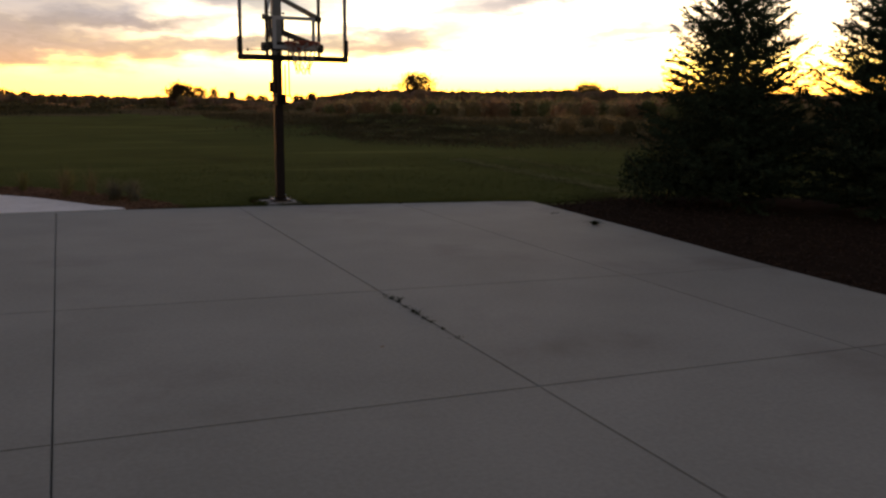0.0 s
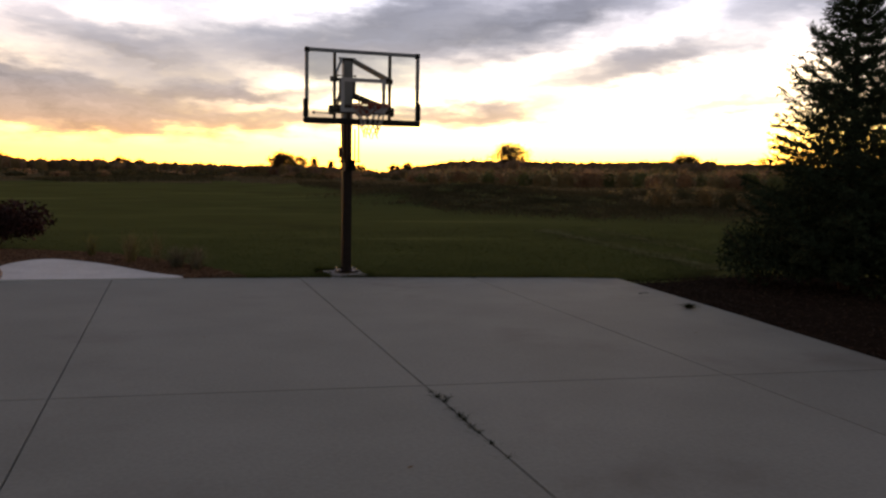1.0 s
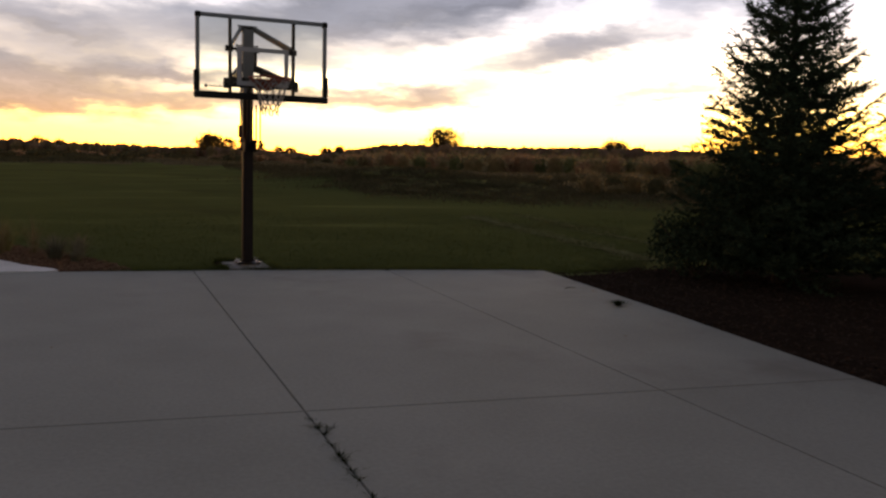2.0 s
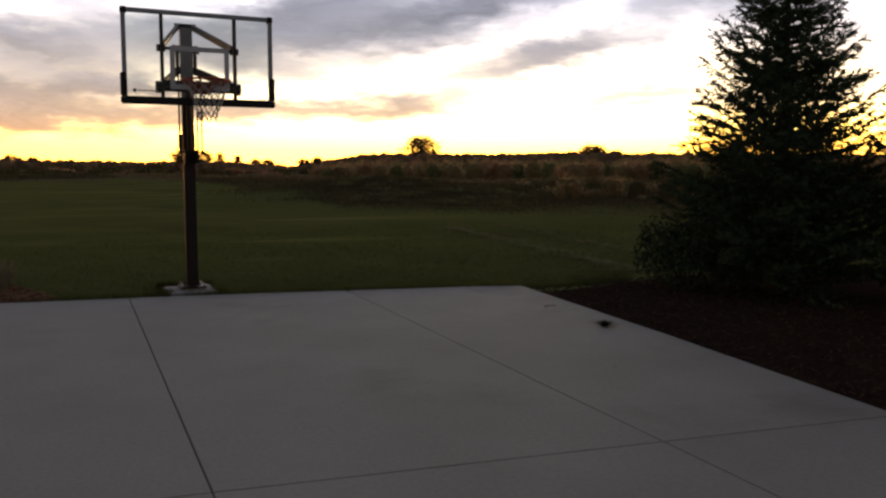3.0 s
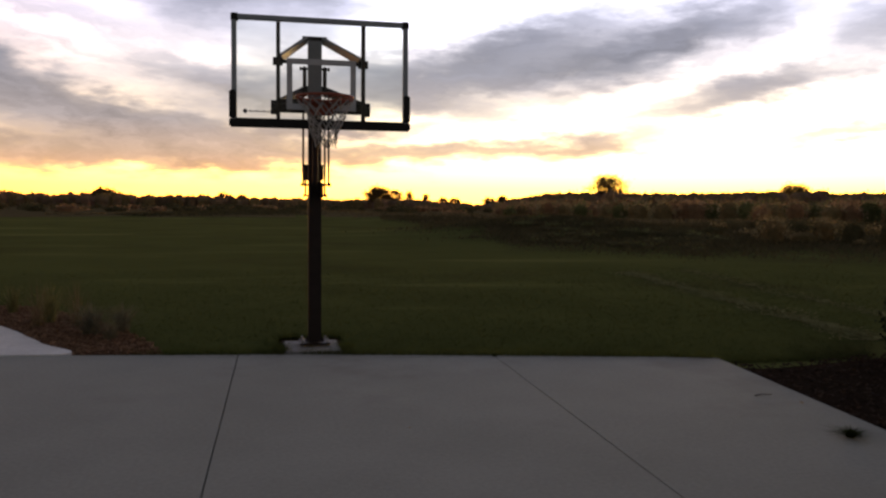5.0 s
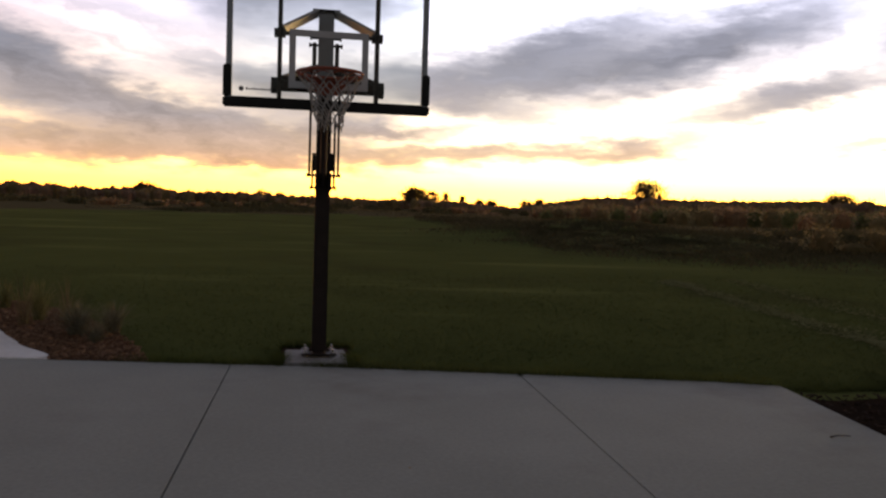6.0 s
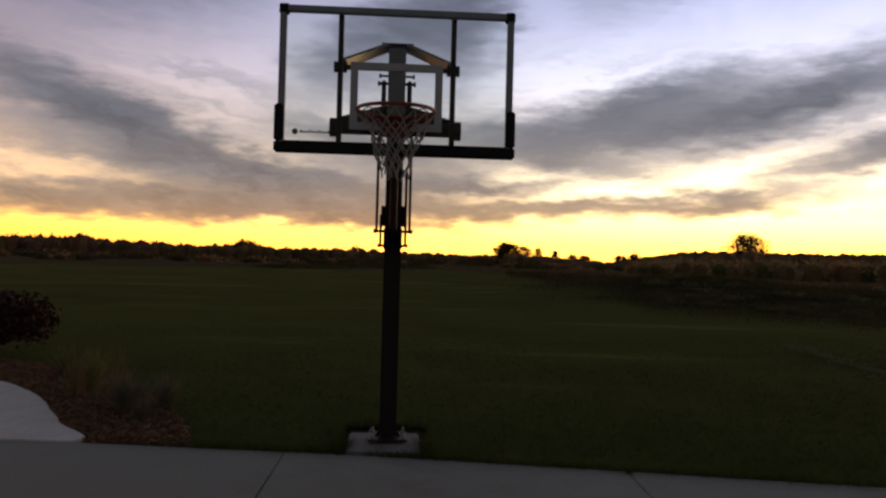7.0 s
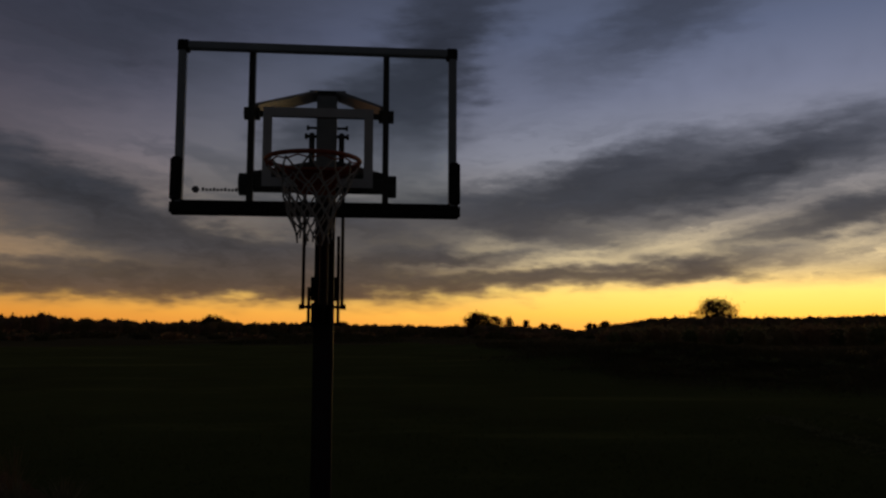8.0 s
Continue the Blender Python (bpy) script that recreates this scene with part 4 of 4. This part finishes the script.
for _ in range(120):                                  # dark low brush along the bank behind the lawn
    a = rng.uniform(18.5, 33)
    x, y = polar(a, meadow_edge(a) + 3.0 + 9.0 * rng.random())
    h = rng.uniform(0.15, 0.38)
    clump(rng.choice(("dark", "dark", "dark", "green")), x, y, h * rng.uniform(1.6, 3.0), h, 0.05, 130, rng)
for _ in range(44):                                   # brush at the foot of the woods
    a = rng.uniform(31, 60)
    x, y = polar(a, rng.uniform(33, 52))
    h = rng.uniform(0.3, 0.7)
    clump(rng.choice(("dark", "dark", "olive")), x, y, h * rng.uniform(1.0, 1.9), h, 0.06, 150, rng)
for a, r, h, shade in ((36.6, 33.0, 1.35, "olive"), (38.2, 35.0, 1.15, "dark"), (39.6, 36.0, 1.25, "olive"), (41.5, 35.0, 1.2, "dark"), (44.0, 34.0, 1.4, "dark"), (34.6, 60.0, 1.3, "rust")):
    x, y = polar(a, r)
    clump(shade, x, y, h * 0.6, h, 0.05, 620, rng)
for _ in range(330):                                   # edge of the woods, small trees and tall shrubs
    a = rng.uniform(16.5, 64)
    r = rng.uniform(88, 150)
    x, y = polar(a, r)
    top = 1.43 + (r - 0.0) * math.tan(radians(1.0 * step(a, 13, 22))) * rng.uniform(0.45, 0.98)
    h = max(0.8, top - ground_z(x, y))
    clump(rng.choice(("green", "olive", "rust", "rust", "olive")), x, y, h * rng.uniform(0.42, 0.75), h, 0.15, 210, rng, 0.2)
for _ in range(170):                                   # low scrub on the open side
    a = rng.uniform(-40, 16)
    r = rng.uniform(125, 330)
    x, y = polar(a, r)
    h = rng.uniform(0.7, 1.5) + (r - 125) / 200
    clump(rng.choice(("dark", "dark", "dark", "rust")), x, y, h * rng.uniform(1.0, 2.2), h, 0.30, 110, rng)
for shade, (v, f) in CLUMPS.items():
    tagged(new("meadow_brush", raw("meadow_brush", v, f, SHADES[shade])), "wild " + shade + " brush on the rough meadow", "brush", kind="stuff")

verts, faces = [], []                                  # tall grass that covers the rough meadow
rng = random.Random(72)
for _ in range(52000):
    a = rng.uniform(8, 64)
    deep = 30 * rng.random() ** 1.2
    r = meadow_edge(a) + deep + rng.gauss(0, 1.6)
    x, y = r * math.sin(radians(a)), r * math.cos(radians(a)) - 5
    tall = (0.22 + 0.16 * noise.noise((x / 5, y / 5, 9))) * min(1.0, 0.3 + deep / 9)
    blade(x, y, ground_z(x, y) - 0.02, tall * rng.uniform(0.5, 1.1), 0.014 + 0.0005 * r, rng)
tagged(new("meadow_grass", raw("meadow_grass", verts, faces, MEADOW_BLADE)), "tall olive-brown grass of the rough meadow", "meadow grass", kind="stuff")



def strip(name, line, width, count, tall, blade_width, material, seed, label, category, bend=1.0, lift=-0.01):
    """Standing or flattened grass along a line of ground points, denser in its middle."""
    global verts, faces
    verts, faces = [], []
    rng = random.Random(seed)
    legs = list(zip(line, line[1:]))
    for _ in range(count):
        (x0, y0), (x1, y1) = rng.choice(legs)
        t = rng.random()
        d = Vector((y1 - y0, x0 - x1)).normalized() * rng.gauss(0, width * (1.0 + 1.0 * noise.noise((x0 + t * (x1 - x0), y0 + t * (y1 - y0), 3)))) 
        x, y = x0 + (x1 - x0) * t + d.x, y0 + (y1 - y0) * t + d.y
        blade(x, y, ground_z(x, y) + lift, tall * rng.uniform(0.4, 1.1), blade_width, rng, bend)
    tagged(new(name, raw(name, verts, faces, material)), label, category, kind="stuff")


strip("dry_grass", [polar(a, r) for a, r in ((3.0, 108), (6.0, 98), (9.0, 86), (12.0, 74), (14.5, 67), (16.5, 63), (18.5, 62))], 1.6, 3800, 0.30, 0.06, STRAW, 73,
      "pale dry standing grass along a rise", "dry grass")
strip("dry_grass", [polar(a, r) for a, r in ((-14.0, 104), (-10.5, 104), (-7.0, 110), (-4.5, 118))], 2.2, 2000, 0.30, 0.07, STRAW, 74, "pale dry standing grass along a rise", "dry grass")
strip("dry_grass", [polar(a, r) for a, r in ((22.0, 70), (26.0, 74), (31.0, 64), (35.0, 60), (39.0, 62))], 3.0, 3000, 0.34, 0.06, STRAW, 75, "pale dry standing grass before the woods", "dry grass")
# dark blades laid here as the shaded edge of the far left bank
strip("heath_and_shade", [polar(a, r) for a, r in ((-9.0, 88), (-5.5, 90), (-2.0, 93), (1.5, 96))], 3.0, 8000, 0.30, 0.07, HEATH_AND_SHADE, 76, "dark heathy growth and shaded edge of a low bank", "heath")
strip("heath_and_shade", [polar(a, r) for a, r in ((15.0, 44), (19.0, 36), (24.0, 33), (29.0, 32.5), (33.0, 33))], 1.9, 22000, 0.18, 0.03, HEATH_AND_SHADE, 77, "dark heathy growth and shaded edge of a low bank", "heath")
strip("mower_track", [(7.55, 9.0), (7.25, 7.0), (6.78, 3.6), (6.42, 1.1), (6.2, -0.4)], 0.17, 4200, 0.012, 0.014, TRACK, 78, "pale flattened wheel track across the lawn", "mower track", 8.0, 0.012)
strip("mower_track", [(9.2, 9.5), (8.75, 7.0), (8.2, 3.6), (7.8, 1.1), (7.5, -0.6)], 0.16, 1800, 0.012, 0.014, TRACK, 79, "pale flattened wheel track across the lawn", "mower track", 8.0, 0.012)

# ---------------------------------------------------------------- far tree line
# height of the tree tops over the level of the horizon, in degrees, by azimuth
SKYLINE = [(-60, 0.5), (-34, 0.5), (-24, 0.82), (-20, 0.92), (-16.3, 0.70), (-13, 0.52), (-9.8, 0.72), (-7, 0.48), (-2.4, 0.52), (0.6, 0.42), (5.2, 0.34), (8.5, 0.46),
           (12, 0.26), (15.0, 0.08), (16.5, 0.45), (19.2, 0.98), (22.3, 1.1), (28.0, 1.05), (31, 1.12), (35.3, 1.25), (37.3, 1.15), (39.5, 1.12), (49.4, 0.95), (70, 1.0)]
LEVEL = 1.43


def skyline(a):
    for (a0, e0), (a1, e1) in zip(SKYLINE, SKYLINE[1:]):
        if a0 <= a <= a1:
            return e0 + (e1 - e0) * (a - a0) / (a1 - a0)
    return 0.6


FAR = {"green": ([], []), "olive": ([], []), "brown": ([], [])}
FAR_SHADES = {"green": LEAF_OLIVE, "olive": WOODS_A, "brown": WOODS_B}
rng = random.Random(81)
for i in range(2400):
    a = -60 + 128 * (i + rng.random()) / 2400
    r = rng.uniform(340, 470)
    x, y = r * math.sin(radians(a)), r * math.cos(radians(a)) - 8
    top = LEVEL + r * math.tan(radians(skyline(a))) * rng.uniform(0.80, 1.04) * (1.14 if rng.random() < 0.06 else 1.0) + rng.uniform(-0.3, 0.7)
    z0 = ground_z(x, y) - 0.5
    h = max(1.6, top - z0)
    if a < 17:                                        # smaller, more broken crowns on the open side
        h *= rng.uniform(0.78, 1.16)
    w = min(h * 0.55, 4.2 if a > 17 else 2.4) * rng.uniform(0.7, 1.2)
    v, f = FAR[rng.choice(("green", "olive", "olive", "brown"))]
    core(v, f, Vector((x, y, z0 + h * 0.42)), w * 0.86, h * 0.47)
    for _ in range(75):
        d = Vector((rng.gauss(0, 1), rng.gauss(0, 1), rng.gauss(0, 1))).normalized() * rng.uniform(0.5, 0.98)
        leaf(v, f, Vector((x + d.x * w, y + d.y * w, z0 + h * (0.5 + 0.5 * d.z))), rng.uniform(0.3, 0.6), rng)
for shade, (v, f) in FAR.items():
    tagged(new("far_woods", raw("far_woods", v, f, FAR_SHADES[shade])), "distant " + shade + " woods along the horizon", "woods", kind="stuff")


def far_tree(azimuth, r, top, width, shape, seed, label):
    """A single tree that stands out of the far woods: trunk with limbs and a crown of leaf clumps with gaps."""
    rng = random.Random(seed)
    x, y = r * math.sin(radians(azimuth)), r * math.cos(radians(azimuth)) - 8
    z0 = ground_z(x, y) - 0.3
    h = LEVEL + r * math.tan(radians(top)) - z0
    w = r * math.tan(radians(width / 2))
    tree = thing("tree", (x, y, z0), label, "tree", "lone trees on the skyline")
    bm = bmesh.new()
    tube(bm, [(0, 0, -0.2), (0.1, 0, h * 0.3), (0, 0.1, h * 0.6), (0, 0, h * 0.93)], 0.045 * h, 8, taper=0.1)
    verts, faces, knots = [], [], []
    for k in range(15 if shape == "round" else 12):
        a, f = k * 2.4 + rng.random(), (k + 0.5) / (15 if shape == "round" else 12)
        zz = h * ((0.38 + 0.56 * f) if shape == "round" else (0.18 + 0.76 * f))
        reach = w * (math.sin(math.pi * (0.10 + 0.78 * f)) if shape == "round" else (1.05 - f)) * rng.uniform(0.72, 1.05)
        q = Vector((math.cos(a) * reach, math.sin(a) * reach, zz))
        tube(bm, [(0, 0, zz - h * 0.14), q * 0.55 + Vector((0, 0, zz * 0.42)), q], 0.012 * h, 5, taper=0.4)
        knots.append(q)
        knots.append(q * 0.6 + Vector((0, 0, 0.4 * zz + 0.04 * h)))
    for i in range(int(700 + 640 * w) if w > 6 else int(300 + 220 * w)):
        q = knots[i % len(knots)]
        d = Vector((rng.gauss(0, 1), rng.gauss(0, 1), rng.gauss(0, 0.7))) * w * (0.18 if shape == "round" else 0.22)
        leaf(verts, faces, q + d, rng.uniform(0.25, 0.5), rng)
    part("trunk", bm, BARK, tree)
    ob = new("crown", raw("crown", verts, faces, LEAF_SILHOUETTE))
    ob.parent = tree


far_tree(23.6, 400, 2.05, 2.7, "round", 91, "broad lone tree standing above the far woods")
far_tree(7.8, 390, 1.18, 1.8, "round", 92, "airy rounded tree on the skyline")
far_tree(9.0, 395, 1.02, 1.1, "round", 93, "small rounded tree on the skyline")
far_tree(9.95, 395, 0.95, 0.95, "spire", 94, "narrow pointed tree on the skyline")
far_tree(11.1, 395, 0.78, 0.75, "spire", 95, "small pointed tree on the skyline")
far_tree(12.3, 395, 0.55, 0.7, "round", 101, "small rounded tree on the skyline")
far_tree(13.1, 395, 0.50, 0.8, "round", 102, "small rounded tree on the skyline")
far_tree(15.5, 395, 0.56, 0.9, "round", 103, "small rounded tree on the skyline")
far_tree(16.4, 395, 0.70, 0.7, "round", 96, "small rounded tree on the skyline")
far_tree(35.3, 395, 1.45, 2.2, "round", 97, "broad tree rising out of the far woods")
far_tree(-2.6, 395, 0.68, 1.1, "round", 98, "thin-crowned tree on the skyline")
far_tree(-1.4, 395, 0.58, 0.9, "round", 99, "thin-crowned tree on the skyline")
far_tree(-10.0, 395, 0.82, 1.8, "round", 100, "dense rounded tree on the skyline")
